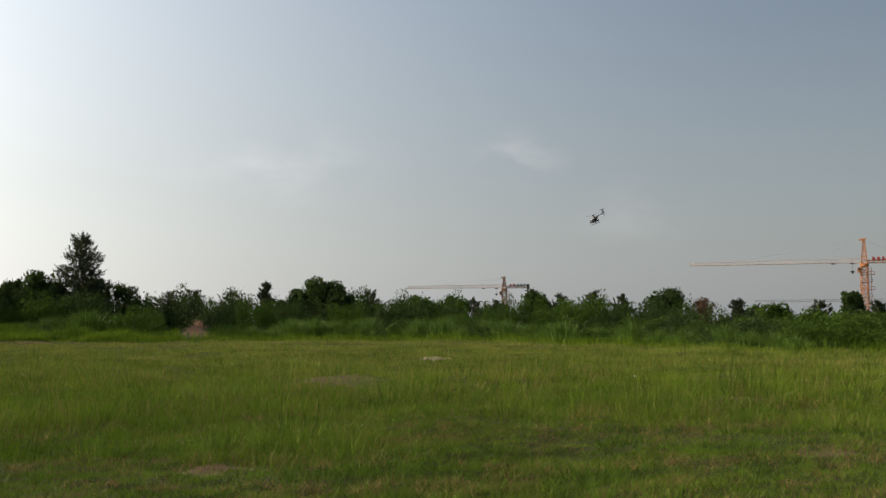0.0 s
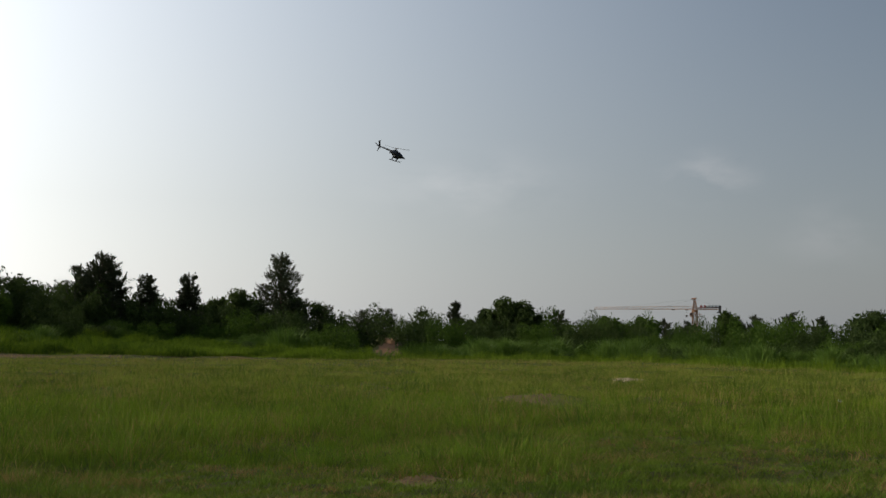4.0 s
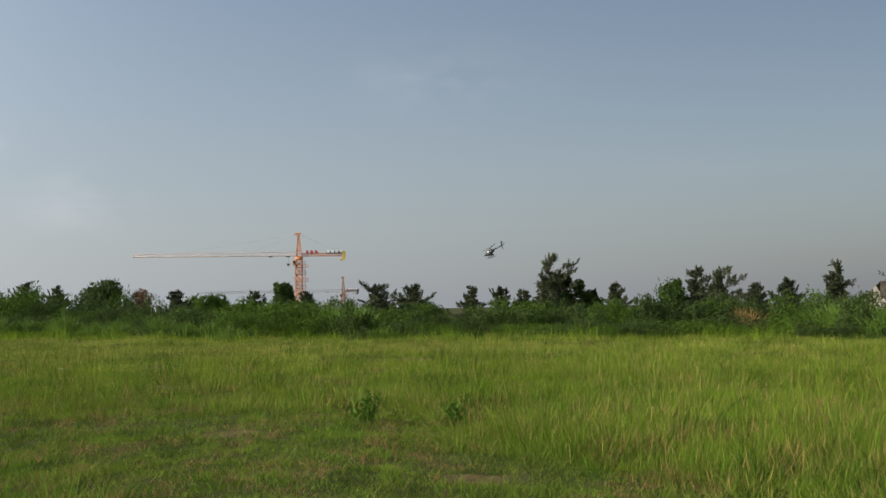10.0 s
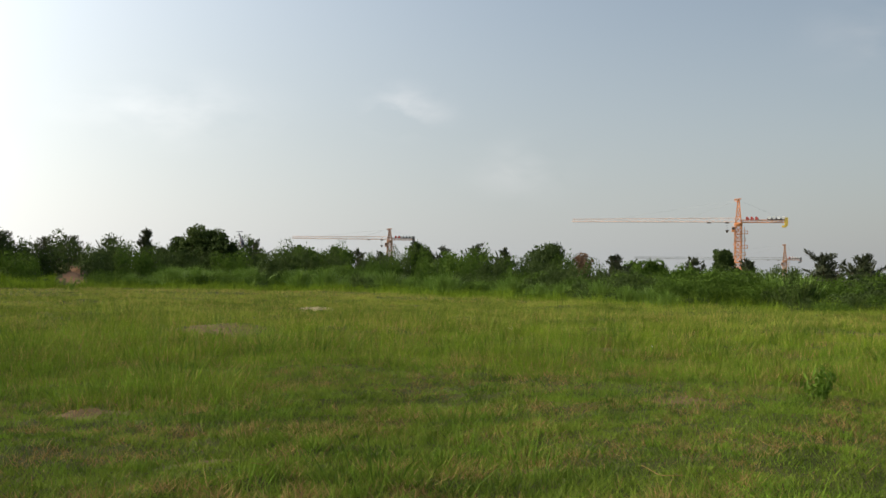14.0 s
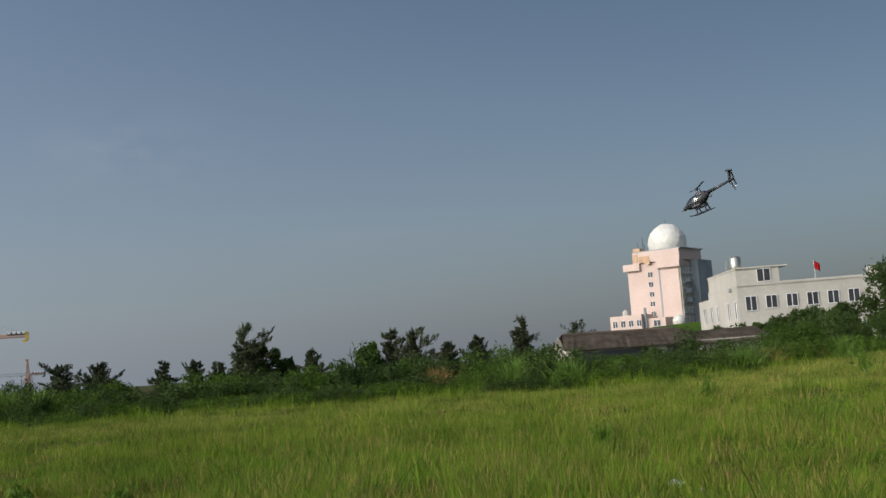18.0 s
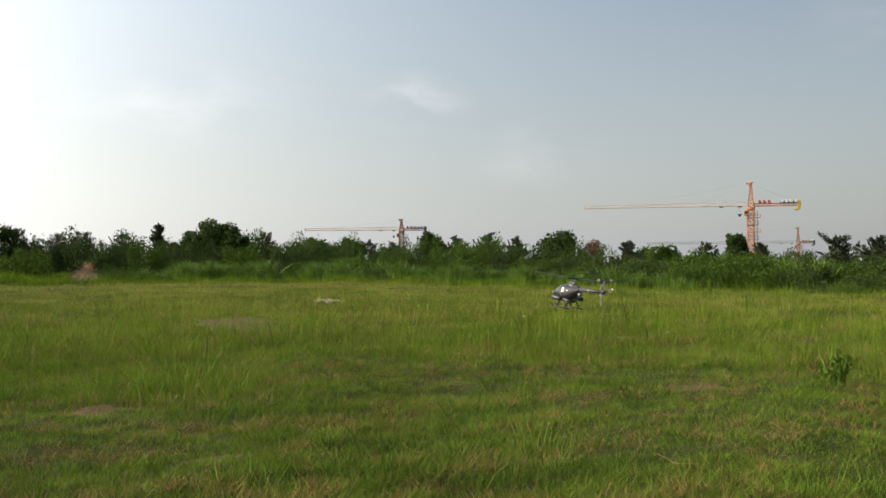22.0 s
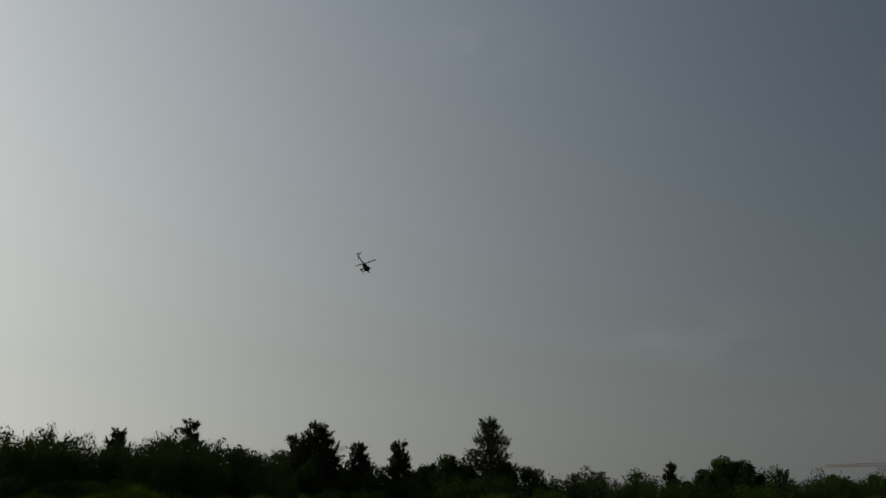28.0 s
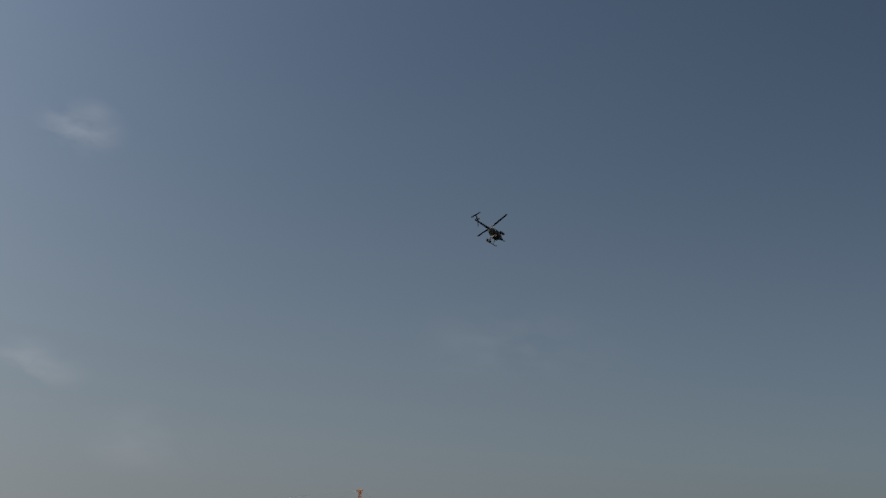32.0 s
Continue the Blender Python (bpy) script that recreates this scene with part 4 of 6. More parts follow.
def plant_grass():
    rng = np.random.default_rng(21)
    sward("grass", "short olive-green turf, thin and trampled in places", rng, 760000, 5.5, 25, 1.1, 0.22, 0.0095, 1, "turf", 0.7, lambda x, y, r: (1 - 0.6 * dryness(x, y)) * (1 - 0.7 * tall_zone(x, y, r)))
    tufts("grass", "bright green tufts of fresh grass in the short turf", rng, 7600, 30, 5.5, 26, 1.2, 0.26, 0.007, 0.06, "fresh", 1, 0.7, lambda x, y, r: 0.12 + 0.9 * patchy(x, y, 25, 1.9) * (1 - 0.6 * dryness(x, y)))
    tufts("grass", "lush green tussocks where the meadow begins", rng, 18000, 34, 8, 36, 1.2, 0.28, 0.0095, 0.12, "grass", 1, 0.6, lambda x, y, r: (0.1 + 0.9 * patchy(x, y, 29, 2.0, 3.0)) * tall_zone(x, y, r) * np.interp(r, (8, 26, 36), (1.0, 1.0, 0.25)))
    tufts("grass", "tall yellow-green meadow grass in tufts", rng, 18000, 28, 14, 64, 1.2, 0.21, 0.013, 0.15, "meadow", 1, 0.5, lambda x, y, r: tall_zone(x, y, r) * np.interp(r, (14, 22, 32), (0.2, 0.5, 1.0)))
    sward("grass", "green undergrowth of the meadow", rng, 150000, 10, 46, 1.2, 0.14, 0.02, 1, "grass", 0.5, lambda x, y, r: tall_zone(x, y, r))
    sward("grass", "tall yellow-green meadow grass in the distance", rng, 330000, 36, 112, 1.3, 0.22, 0.032, 1, "meadow", 0.4)
    sward("dry_grass", "dry straw-coloured stalks among the grass", rng, 520000, 5.5, 26, 1.1, 0.25, 0.010, 1, "straw", 0.9, lambda x, y, r: dryness(x, y) * (1 - 0.6 * tall_zone(x, y, r)))
    sward("dry_grass", "drifts of orange-brown seed heads over the meadow", rng, 300000, 8, 108, 1.25, 0.25, 0.017, 1, "seed_head", 0.25, lambda x, y, r: (0.12 + 0.88 * ripe(x, y) + 0.35 * (np.degrees(np.arctan2(x, y)) > 20) * (r < 26)) * tall_zone(x, y, r))
    tufts("grass", "dark green coarse tufts standing in the meadow", rng, 3600, 28, 8, 60, 1.4, 0.32, 0.012, 0.13, "creeper", 2, 0.7, lambda x, y, r: patchy(x, y, 27, 4.0))
    tufts("dry_grass", "tan dead tussocks standing in the meadow", rng, 2600, 30, 9, 46, 1.3, 0.26, 0.009, 0.14, "straw", 1, 0.8, lambda x, y, r: patchy(x, y, 47, 2.8, 3.0) * tall_zone(x, y, r))
    # rank grass that hides the thicket's foot
    n = 90000
    az = rng.uniform(-33, 62, n)
    d = np.interp(az, [e[0] for e in EDGE], [e[1] for e in EDGE]) + rng.uniform(-5, 6, n)
    x, y = d * np.sin(np.radians(az)), d * np.cos(np.radians(az))
    keep = rng.uniform(0, 1, n) < patchy(x, y, 43, 3.0) * (1 - bare_mask(x, y)) * np.where(az > -2, 0.4, 1.0)
    x, y, d = x[keep], y[keep], d[keep]
    tall = (0.3 + 0.55 * patchy(x, y, 45, 4.5)) * rng.uniform(0.5, 1.15, len(x))
    v = blades(rng, np.stack([x, y, ground_z(x, y) - 0.01], 1), tall, 0.0005 * d * rng.uniform(0.7, 1.3, len(x)), 0.3, 1)
    tagged(new("grass", fast_mesh("grass", v, 3, "grass")), "rank green grass along the foot of the thicket", "grass", kind="stuff")
    # the same turf goes on underfoot and behind
    n = 190000
    a, d = rng.uniform(-math.pi, math.pi, n), 14 * np.sqrt(rng.uniform(0.002, 1, n))
    keep = (d < 5.8) | (np.abs(a) > radians(61))
    a, d = a[keep], d[keep]
    x, y = d * np.sin(a), d * np.cos(a)
    v = blades(rng, np.stack([x, y, ground_z(x, y) - 0.01], 1), 0.085 * rng.uniform(0.5, 1.3, len(x)), 0.011 * rng.uniform(0.7, 1.3, len(x)), 0.8, 1)
    tagged(new("grass", fast_mesh("grass", v, 3, "turf")), "short trampled turf where the viewer stands", "grass", kind="stuff")
    # lush grass on the bank
    n = 120000
    az, d = np.radians(rng.uniform(-64, -31, n)), rng.uniform(88, 108, n)
    x, y = d * np.sin(az), d * np.cos(az)
    keep = rng.uniform(0, 1, n) > bare_mask(x, y)
    x, y, d = x[keep], y[keep], d[keep]
    tall = 0.5 * np.clip(1 + 0.9 * waves(x, y, 41, 5.0), 0.25, 2.2) * rng.uniform(0.6, 1.2, len(x))
    v = blades(rng, np.stack([x, y, ground_z(x, y) - 0.01], 1), tall, 0.05 * rng.uniform(0.7, 1.3, len(x)), 0.45, 1)
    tagged(new("grass", fast_mesh("grass", v, 3, "grass")), "lush green grass on the low bank", "grass", kind="stuff")


# ---- weeds and litter in the field ----
def weed(seed, az, d, h, label="dark green broad-leaved weed in the grass"):
    """A bushy herb: many stems that rise and spread, with lance-shaped leaves along them."""
    rng = np.random.default_rng(seed)
    x, y, _ = polar(az, d)
    root = thing("weed", label, "weed", pose(x, y, float(ground_z(x, y))), "weeds in the meadow")
    stems, pts, ways = bmesh.new(), [], []
    for k in range(15):
        a, u = rng.uniform(0, 6.28), rng.uniform(0.1, 0.62)
        tip = np.array((math.cos(a) * h * u, math.sin(a) * h * u, h * rng.uniform(0.55, 1.05)))
        bar(stems, (0, 0, 0), tip, 0.006, 4, 0.003)
        t = np.linspace(0.25, 1.0, 13)[:, None]
        pts.append(t * tip + rng.normal(size=(13, 3)) * 0.02)
        out = rng.normal(size=(13, 3))
        out[:, 2] = np.abs(out[:, 2]) + 0.5
        ways.append(out)
    part("stem", stems, "reed", root)
    me = fast_mesh("foliage", leaves_along(rng, np.concatenate(pts), np.concatenate(ways), 0.022 + 0.014 * h, 4.5, 0.2), 4, "weed_leaf")
    under(new("foliage", me), root)


def banana(seed, az, d, h):
    """A banana plant: a short fleshy trunk and long leaves that rise steeply and arch over."""
    rng = np.random.default_rng(seed)
    x, y, _ = polar(az, d)
    root = thing("banana_plant", "banana plant with broad arching leaves", "plant", pose(x, y, float(ground_z(x, y)), 0, 0, seed * 40))
    trunk = bmesh.new()
    bar(trunk, (0, 0, -0.1), (0, 0, h * 0.34), 0.15, 8, 0.1)
    part("trunk", trunk, "bark", root)
    for k in range(11):
        bm = bmesh.new()
        a = k * 2.4 + rng.uniform(-0.3, 0.3)
        steep, long, sag = rng.uniform(0.75, 1.35), h * rng.uniform(0.55, 0.8), rng.uniform(0.35, 0.8)
        c, n = math.cos(a), math.sin(a)
        rows = []
        for i in range(11):
            t = i / 10
            out = long * (math.cos(steep) * t + 0.32 * t * t)
            z = h * 0.3 + long * (math.sin(steep) * t - sag * t * t * 0.75)
            w = h * 0.062 * math.sin(math.pi * min(1.0, 0.1 + 0.9 * t)) ** 0.6 * (0.25 if t < 0.15 else 1.0) + 0.015
            rows.append([bm.verts.new((c * out - n * w * q, n * out + c * w * q, z + 0.35 * w * abs(q))) for q in (-1, 0, 1)])
        for p, q in zip(rows, rows[1:]):
            for j in range(2):
                bm.faces.new((p[j], p[j + 1], q[j + 1], q[j]))
        part("leaf", bm, "banana_leaf", root)


def litter(az, d, size, seed):
    rng = random.Random(seed)
    bm = bmesh.new()
    bmesh.ops.create_icosphere(bm, subdivisions=2, radius=1)
    for v in bm.verts:
        v.co = Vector((v.co.x * size * (1 + 0.4 * noise.noise(v.co * 2 + Vector((seed, 0, 0)))), v.co.y * size * 0.7, v.co.z * size * 0.35 + 0.2 * size * noise.noise(v.co * 3)))
    x, y, _ = polar(az, d)
    me = bpy.data.meshes.new("litter")
    bm.to_mesh(me)
    bm.free()
    me.materials.append(M["litter"])
    ob = new("litter", me)
    ob.matrix_basis = pose(x, y, float(ground_z(x, y)) + size * 0.4, 0, 0, seed * 50)
    tagged(ob, "crumpled scrap of white litter lying on bare soil", "litter", "scraps in the field")


def tube(points, radius, sides=6):
    """One bent round stalk through the points."""
    bm, rings = bmesh.new(), []
    pts = [Vector(p) for p in points]
    for i, p in enumerate(pts):
        d = (pts[min(i + 1, len(pts) - 1)] - pts[max(i - 1, 0)]).normalized()
        u = d.cross(Vector((0.1, 0.2, 1))).normalized()
        w = d.cross(u)
        rings.append([bm.verts.new(p + (u * math.cos(6.2832 * k / sides) + w * math.sin(6.2832 * k / sides)) * radius) for k in range(sides)])
    for p, q in zip(rings, rings[1:]):
        for k in range(sides):
            bm.faces.new((p[k], p[(k + 1) % sides], q[(k + 1) % sides], q[k]))
    bm.faces.new(rings[0])
    bm.faces.new(rings[-1])
    bmesh.ops.recalc_face_normals(bm, faces=bm.faces[:])
    return bm


def dead_stalk(az, d, length, turn):
    x, y, _ = polar(az, d)
    bm = tube([(length * k / 8, 0.025 * math.sin(k * 0.8 + az), 0.02 + 0.02 * math.sin(k * 0.6 + d)) for k in range(9)], 0.0032)
    me = bpy.data.meshes.new("dead_stalk")
    bm.to_mesh(me)
    bm.free()
    me.materials.append(M["straw"])
    ob = new("dead_stalk", me)
    ob.matrix_basis = pose(x, y, float(ground_z(x, y)) + 0.06, 0, -4, turn)
    tagged(ob, "bleached dry stalk lying in the short grass", "stalk", "fallen stalks")


def scatter_small():
    weed(1, 6.35, 14.0, 0.4)
    weed(2, 10.75, 15.0, 0.33)
    weed(3, 38.4, 30.6, 0.6)
    weed(4, 45.6, 40.0, 1.3, "tall bright green weed standing over the grass")
    weed(5, 33.6, 19.0, 0.4)
    weed(6, -30.2, 80.0, 1.0)
    for k, (az, d, s) in enumerate(((38.4, 13.3, 0.07), (37.2, 13.1, 0.11), (36.0, 13.2, 0.05), (-1.5, 25.5, 0.06), (-8.6, 31.5, 0.08))):
        litter(az, d, s, k + 1)
    for az, d, l, turn in ((-14.3, 9.2, 0.28, 150), (-0.6, 8.2, 0.4, 140), (-22.5, 8.4, 0.25, 60), (4.5, 9.6, 0.3, 150), (14.0, 10.5, 0.35, 40)):
        dead_stalk(az, d, l, turn)
    banana(1, 47.8, 66, 3.4)
    banana(2, 49.0, 69, 2.9)
    banana(3, 51.6, 70, 3.0)


# ---- cranes ----
def truss(bm, a, b, size, step, r, down=0.0):
    """A square lattice from a to b: four chords with bracing; down tapers the far end."""
    a, b = Vector(a), Vector(b)
    d = (b - a).normalized()
    u = d.cross(Vector((0, 0, 1)))
    u = u.normalized() if u.length > 0.01 else Vector((1, 0, 0))
    w = u.cross(d)
    n = max(2, int((b - a).length / step))
    rings = []
    for k in range(n + 1):
        s = size * (1 - down * k / n) / 2
        c = a + (b - a) * k / n
        rings.append([c + u * s * i + w * s * j for i, j in ((-1, -1), (1, -1), (1, 1), (-1, 1))])
    for k in range(n):
        for i in range(4):
            bar(bm, rings[k][i], rings[k + 1][i], r, 4)
            bar(bm, rings[k][i], rings[k + 1][(i + 1) % 4], r * 0.6, 3)
            bar(bm, rings[k][i], rings[k][(i + 1) % 4], r * 0.6, 3)


def tower_crane(m, label, height, jib, counter, jib_z, mast_mat, jib_mat, thick=0.14, weight="crane_yellow"):
    """Mast at the origin; the jib runs towards -x, the counter-jib towards +x."""
    root = thing("tower_crane", label, "crane", m, "tower cranes on the skyline")
    b = bmesh.new()
    truss(b, (0, 0, 0), (0, 0, jib_z), 2.0, 1.8, thick * 1.35)
    part("mast", b, mast_mat, root)
    # tower head: four legs that draw together, braced, with a crossbar
    b = bmesh.new()
    rise = height - jib_z
    rungs = [[Vector((i * (1 - 0.78 * u), j * (1 - 0.78 * u), jib_z + rise * u)) for i, j in ((-1, -1), (1, -1), (1, 1), (-1, 1))] for u in (0, 0.25, 0.5, 0.75, 1)]
    for p, q in zip(rungs, rungs[1:]):
        for i in range(4):
            bar(b, p[i], q[i], thick * 1.5, 4)
            bar(b, p[i], q[(i + 1) % 4], thick * 0.9, 4)
            bar(b, q[i], q[(i + 1) % 4], thick * 0.9, 4)
    bar(b, (-1.5, 0, height - 0.1), (0.9, 0, height + 0.15), thick * 1.5, 5)
    bar(b, (-1.5, 0, height - 0.1), (-0.2, 0, height - 1.1), thick, 4)
    part("tower_head", b, mast_mat, root)
    part("slewing_ring", lathe(((jib_z - 1.5, 1.2, 0), (jib_z - 1.3, 1.5, 0), (jib_z - 0.5, 1.5, 0), (jib_z - 0.2, 1.1, 0)), 14, "Z"), mast_mat, root)
    b = bmesh.new()
    n = int(jib / 2.2)
    for k in range(n):
        x0, x1 = -jib * k / n, -jib * (k + 1) / n
        top = 1.45 - 0.5 * k / n
        for y in (-0.6, 0.6):
            bar(b, (x0, y, jib_z), (x1, y, jib_z), thick * 0.95, 4)
            bar(b, (x0, y, jib_z), ((x0 + x1) / 2, 0, jib_z + top), thick * 0.55, 3)
            bar(b, ((x0 + x1) / 2, 0, jib_z + top), (x1, y, jib_z), thick * 0.55, 3)
        bar(b, (x0, 0, jib_z + top), (x1, 0, jib_z + top), thick * 0.75, 4)
    part("jib", b, jib_mat, root, "long lattice jib")
    b = bmesh.new()
    truss(b, (0.8, 0, jib_z + 0.3), (counter, 0, jib_z + 0.3), 0.9, 1.5, thick)
    part("counter_jib", b, mast_mat, root)
    block = boxed(counter - 1.3, counter - 0.1, -0.7, 0.7, jib_z - 1.3, jib_z + 1.7, 0.15)
    box(block, counter - 2.2, counter - 0.6, -0.6, 0.6, jib_z - 1.9, jib_z - 1.2)
    part("counterweight", block, weight, root, "counterweight block")
    part("winch_deck", boxed(counter - 7.2, counter - 1.2, -0.8, 0.8, jib_z + 0.75, jib_z + 1.5, 0.08), "crane_dark", root)
    for k in range(4):
        x = counter - 7.0 + k * 1.6
        part("ballast_sign", boxed(x, x + 1.0, -0.98, -0.83, jib_z + 1.0, jib_z + 2.0, 0.05), "frame_white", root, "pale plate on the winch deck")
    for k in range(3):
        x = 2.6 + k * 1.6
        sign = boxed(x, x + 0.85, -0.72, -0.6, jib_z + 0.8, jib_z + 1.9)
        box(sign, x + 0.9, x + 1.2, -0.72, -0.6, jib_z + 0.8, jib_z + 1.4)
        part("letter_panel", sign, "red_paint", root, "red sign plate")
    b = bmesh.new()
    for x in (-jib * 0.3, -jib * 0.72):
        bar(b, (0, 0, height - 0.3), (x, 0, jib_z + 1.2), 0.035, 3)
    bar(b, (0, 0, height - 0.3), (counter - 1.5, 0, jib_z + 1.0), 0.035, 3)
    part("tie_rod", b, "grey_wall", root)
    part("cab", boxed(-2.3, -1.0, -1.7, 0.2, jib_z - 3.6, jib_z - 1.7, 0.15), mast_mat, root)
    part("cab_window", boxed(-2.2, -1.3, -1.78, -1.7, jib_z - 2.8, jib_z - 2.0), "glass_dark", root)
    for x in (-3.9, -10.3):
        part("trolley", boxed(x - 0.7, x + 0.7, -0.7, 0.7, jib_z - 0.5, jib_z - 0.12, 0.1), "crane_dark", root)
    hook = barred(((-3.9, 0.3, jib_z - 0.5), (-3.9, 0, jib_z - 3.0), 0.03), ((-3.9, -0.3, jib_z - 0.5), (-3.9, 0, jib_z - 3.0), 0.03), sides=4)
    bmesh.ops.create_cone(hook, cap_ends=True, segments=8, radius1=0.15, radius2=0.75, depth=1.0, matrix=Matrix.Translation((-3.9, 0, jib_z - 3.4)))
    part("hook_block", hook, "crane_dark", root)
    for k in range(6):
        b = bmesh.new()
        z = jib_z * (0.2 + 0.12 * k)
        wide = 3.3 if k % 2 else 2.6
        box(b, 1.1, wide, -0.9, 0.9, z, z + 0.2)
        box(b, -1.9 if k % 2 else -1.5, -1.1, -0.9, 0.9, z + jib_z * 0.06, z + jib_z * 0.06 + 0.18)
        for i, j in ((-1.35, -1.35), (1.35, -1.35), (1.35, 1.35), (-1.35, 1.35)):
            bar(b, (i, j, z), (-j, i, z + jib_z * 0.12), 0.11, 4)
            bar(b, (i, j, z), (-j, i, z), 0.14, 4)
        bar(b, (2.2, 0, z), (2.2, 0, z + jib_z * 0.12), 0.1, 4)
        bar(b, (wide, -0.9, z), (wide, -0.9, z + 1.1), 0.08, 4)
        bar(b, (1.2, -0.9, z + 1.1), (wide, -0.9, z + 1.1), 0.08, 4)
        part("climbing_frame", b, mast_mat if k % 2 else "crane_rust", root)
    return root


def build_cranes():
    d = 420
    tower_crane(facing(2.75, d), "orange tower crane with a long pale jib behind the thicket", 29.8, 60.0, 17.2, 21.6, "crane_orange", "crane_pale", 0.145)
    d = 560
    tower_crane(facing(-14.6, d, -4), "distant rust-brown tower crane with a long jib", 23.2, 48.5, 12.5, 18.0, "crane_rust", "crane_pale", 0.17, "crane_dark")
    d = 760
    tower_crane(facing(4.95, d, 3), "far rust-red tower crane half hidden by bushes", 23.2, 96.0, 10.5, 13.5, "crane_rust", "grey_wall", 0.2, "crane_dark")


# ---- buildings ----
def window(parent, x, y, z, w, h, depth=0.3, bars=1):
    """A window let into a wall that faces -y: dark pane behind a pale frame."""
    pane = part("window", boxed(x - w / 2, x + w / 2, y - 0.06, y + depth, z, z + h), "glass_dark", parent)
    b = bmesh.new()
    t = 0.09
    box(b, x - w / 2 - t, x + w / 2 + t, y - 0.2, y - 0.07, z - t, z)
    box(b, x - w / 2 - t, x + w / 2 + t, y - 0.2, y - 0.07, z + h, z + h + t)
    box(b, x - w / 2 - t, x - w / 2, y - 0.2, y - 0.07, z, z + h)
    box(b, x + w / 2, x + w / 2 + t, y - 0.2, y - 0.07, z, z + h)
    for k in range(bars):
        xx = x - w / 2 + w * (k + 1) / (bars + 1)
        box(b, xx - 0.06, xx + 0.06, y - 0.16, y - 0.07, z, z + h)
    part("window_frame", b, "frame_white", pane)
    return pane


def radar_building():
    """Eight storeys under a faceted radome, with a low annexe; front towards -y."""
    root = thing("radar_building", "pale pink tower block with a white radome on its roof", "building", facing(35.85, 356, -24))
    W, D, H = 17.0, 17.0, 27.2
    b = boxed(-W / 2, W / 2, 0, D, 0, H)
    part("wall", b, "pink_wall", root)
    # slab over the right face; its darker tone paints in that side's shade
    part("shaded_side_wall", boxed(W / 2, W / 2 + 0.5, 0.4, D * 0.5, 0, H - 1.5), "hut_wall", root)
    part("rear_tower", boxed(W / 2 - 1, W / 2 + 2.6, D * 0.55, D + 4, 0, H + 0.2), "grey_wall", root, "dark grey stair tower")
    part("groove", boxed(1.9, 2.35, -0.12, 0.0, 3, H - 2.2), "grey_wall", root)
    for x0, x1 in ((-W / 2 - 1.0, -W / 2 + 4.6), (1.7, W / 2 + 0.8)):
        part("roof_ledge", boxed(x0, x1, -1.0, 3.0, H - 2.0, H + 0.15, 0.1), "pink_wall", root)
    part("parapet", boxed(-W / 2 + 2.4, W / 2 + 0.9, -0.6, D, H + 0.15, H + 3.6, 0.1), "pink_wall", root)
    part("roof_slab", boxed(-W / 2 + 2.0, W / 2 + 1.4, -0.2, D + 0.5, H + 3.6, H + 3.9), "grey_wall", root)
    part("stain", boxed(-4.0, -0.5, -0.75, -0.61, H + 0.4, H + 2.2), "stain", root, "rust-brown stain on the parapet")
    part("stain", boxed(-W / 2 + 2.4, -4.4, -0.75, -0.61, H + 0.4, H + 3.0), "stain", root)
    part("banner", boxed(-2.0, -0.2, -1.25, -1.05, H - 0.3, H + 0.9), "stain", root, "faded brown sign box")
    part("roof_hut", boxed(-W / 2 + 2.6, -W / 2 + 5.0, -0.4, 2.5, H + 3.9, H + 4.9, 0.1), "stain", root)
    for k, (x, h) in enumerate(((-4.2, 3.2), (-2.6, 4.6), (-2.1, 2.2))):
        part("antenna", barred(((x, 0.2, H + 3.6), (x, 0.2, H + 3.6 + h), 0.12)), "crane_dark", root)
    for k in range(8):
        window(root, -0.9, 0.0, 1.5 + k * 3.05, 1.5, 1.5)
    window(root, 5.2, 0.0, 5.2, 1.6, 1.4)
    side = new("side_bays")
    under(side, root, pose(W / 2 + 0.5, 0, 0, 0, 0, 90))
    for k in range(8):
        for x in (2.2, 5.2, 7.6):
            window(side, x, 0.0, 1.8 + k * 3.05, 1.7, 1.7)
    for k in range(3):
        part("balcony", boxed(W / 2 + 0.5, W / 2 + 1.9, 3.9 + k * 0.01, 6.6, 14.2 + k * 3.05, 15.2 + k * 3.05), "grey_wall", root)
    bm = bmesh.new()
    bmesh.ops.create_icosphere(bm, subdivisions=3, radius=6.15)
    seed = random.Random(4)
    cut = [v for v in bm.verts if v.co.z < -3.9]
    bmesh.ops.delete(bm, geom=cut, context="VERTS")
    bmesh.ops.dissolve_limit(bm, angle_limit=radians(5.0), verts=bm.verts[:], edges=bm.edges[:])
    for f in bm.faces:
        f.smooth = False
    for v in bm.verts:
        v.co *= seed.uniform(0.965, 1.015)
    dome = part("radome", bm, "dome", root, "white faceted radar dome")
    dome.matrix_basis = pose(2.6, 7.2, H + 6.1, 0, 0, 20)
    b = lathe(((H + 3.9, 5.6, 0), (H + 4.4, 5.4, 0)), 24, "Z")
    part("radome_ring", b, "white_wall", root).matrix_basis = pose(2.6, 7.2, 0)
    part("lightning_rod", barred(((2.6, 7.2, H + 12.5), (2.6, 7.2, H + 13.5), 0.08)), "crane_dark", root)
    # low annexe before the block
    part("annexe", boxed(-W / 2 - 2.6, -0.6, -10, -1.2, 0, 11.3), "pink_wall", root, "single-storey pink annexe")
    part("annexe_step", boxed(-0.6, 6.0, -7.5, -1.2, 0, 9.9), "pink_wall", root)
    for k in range(4):
        window(root, -W / 2 - 0.9 + k * 2.65, -10.0, 7.9, 1.5, 1.8)
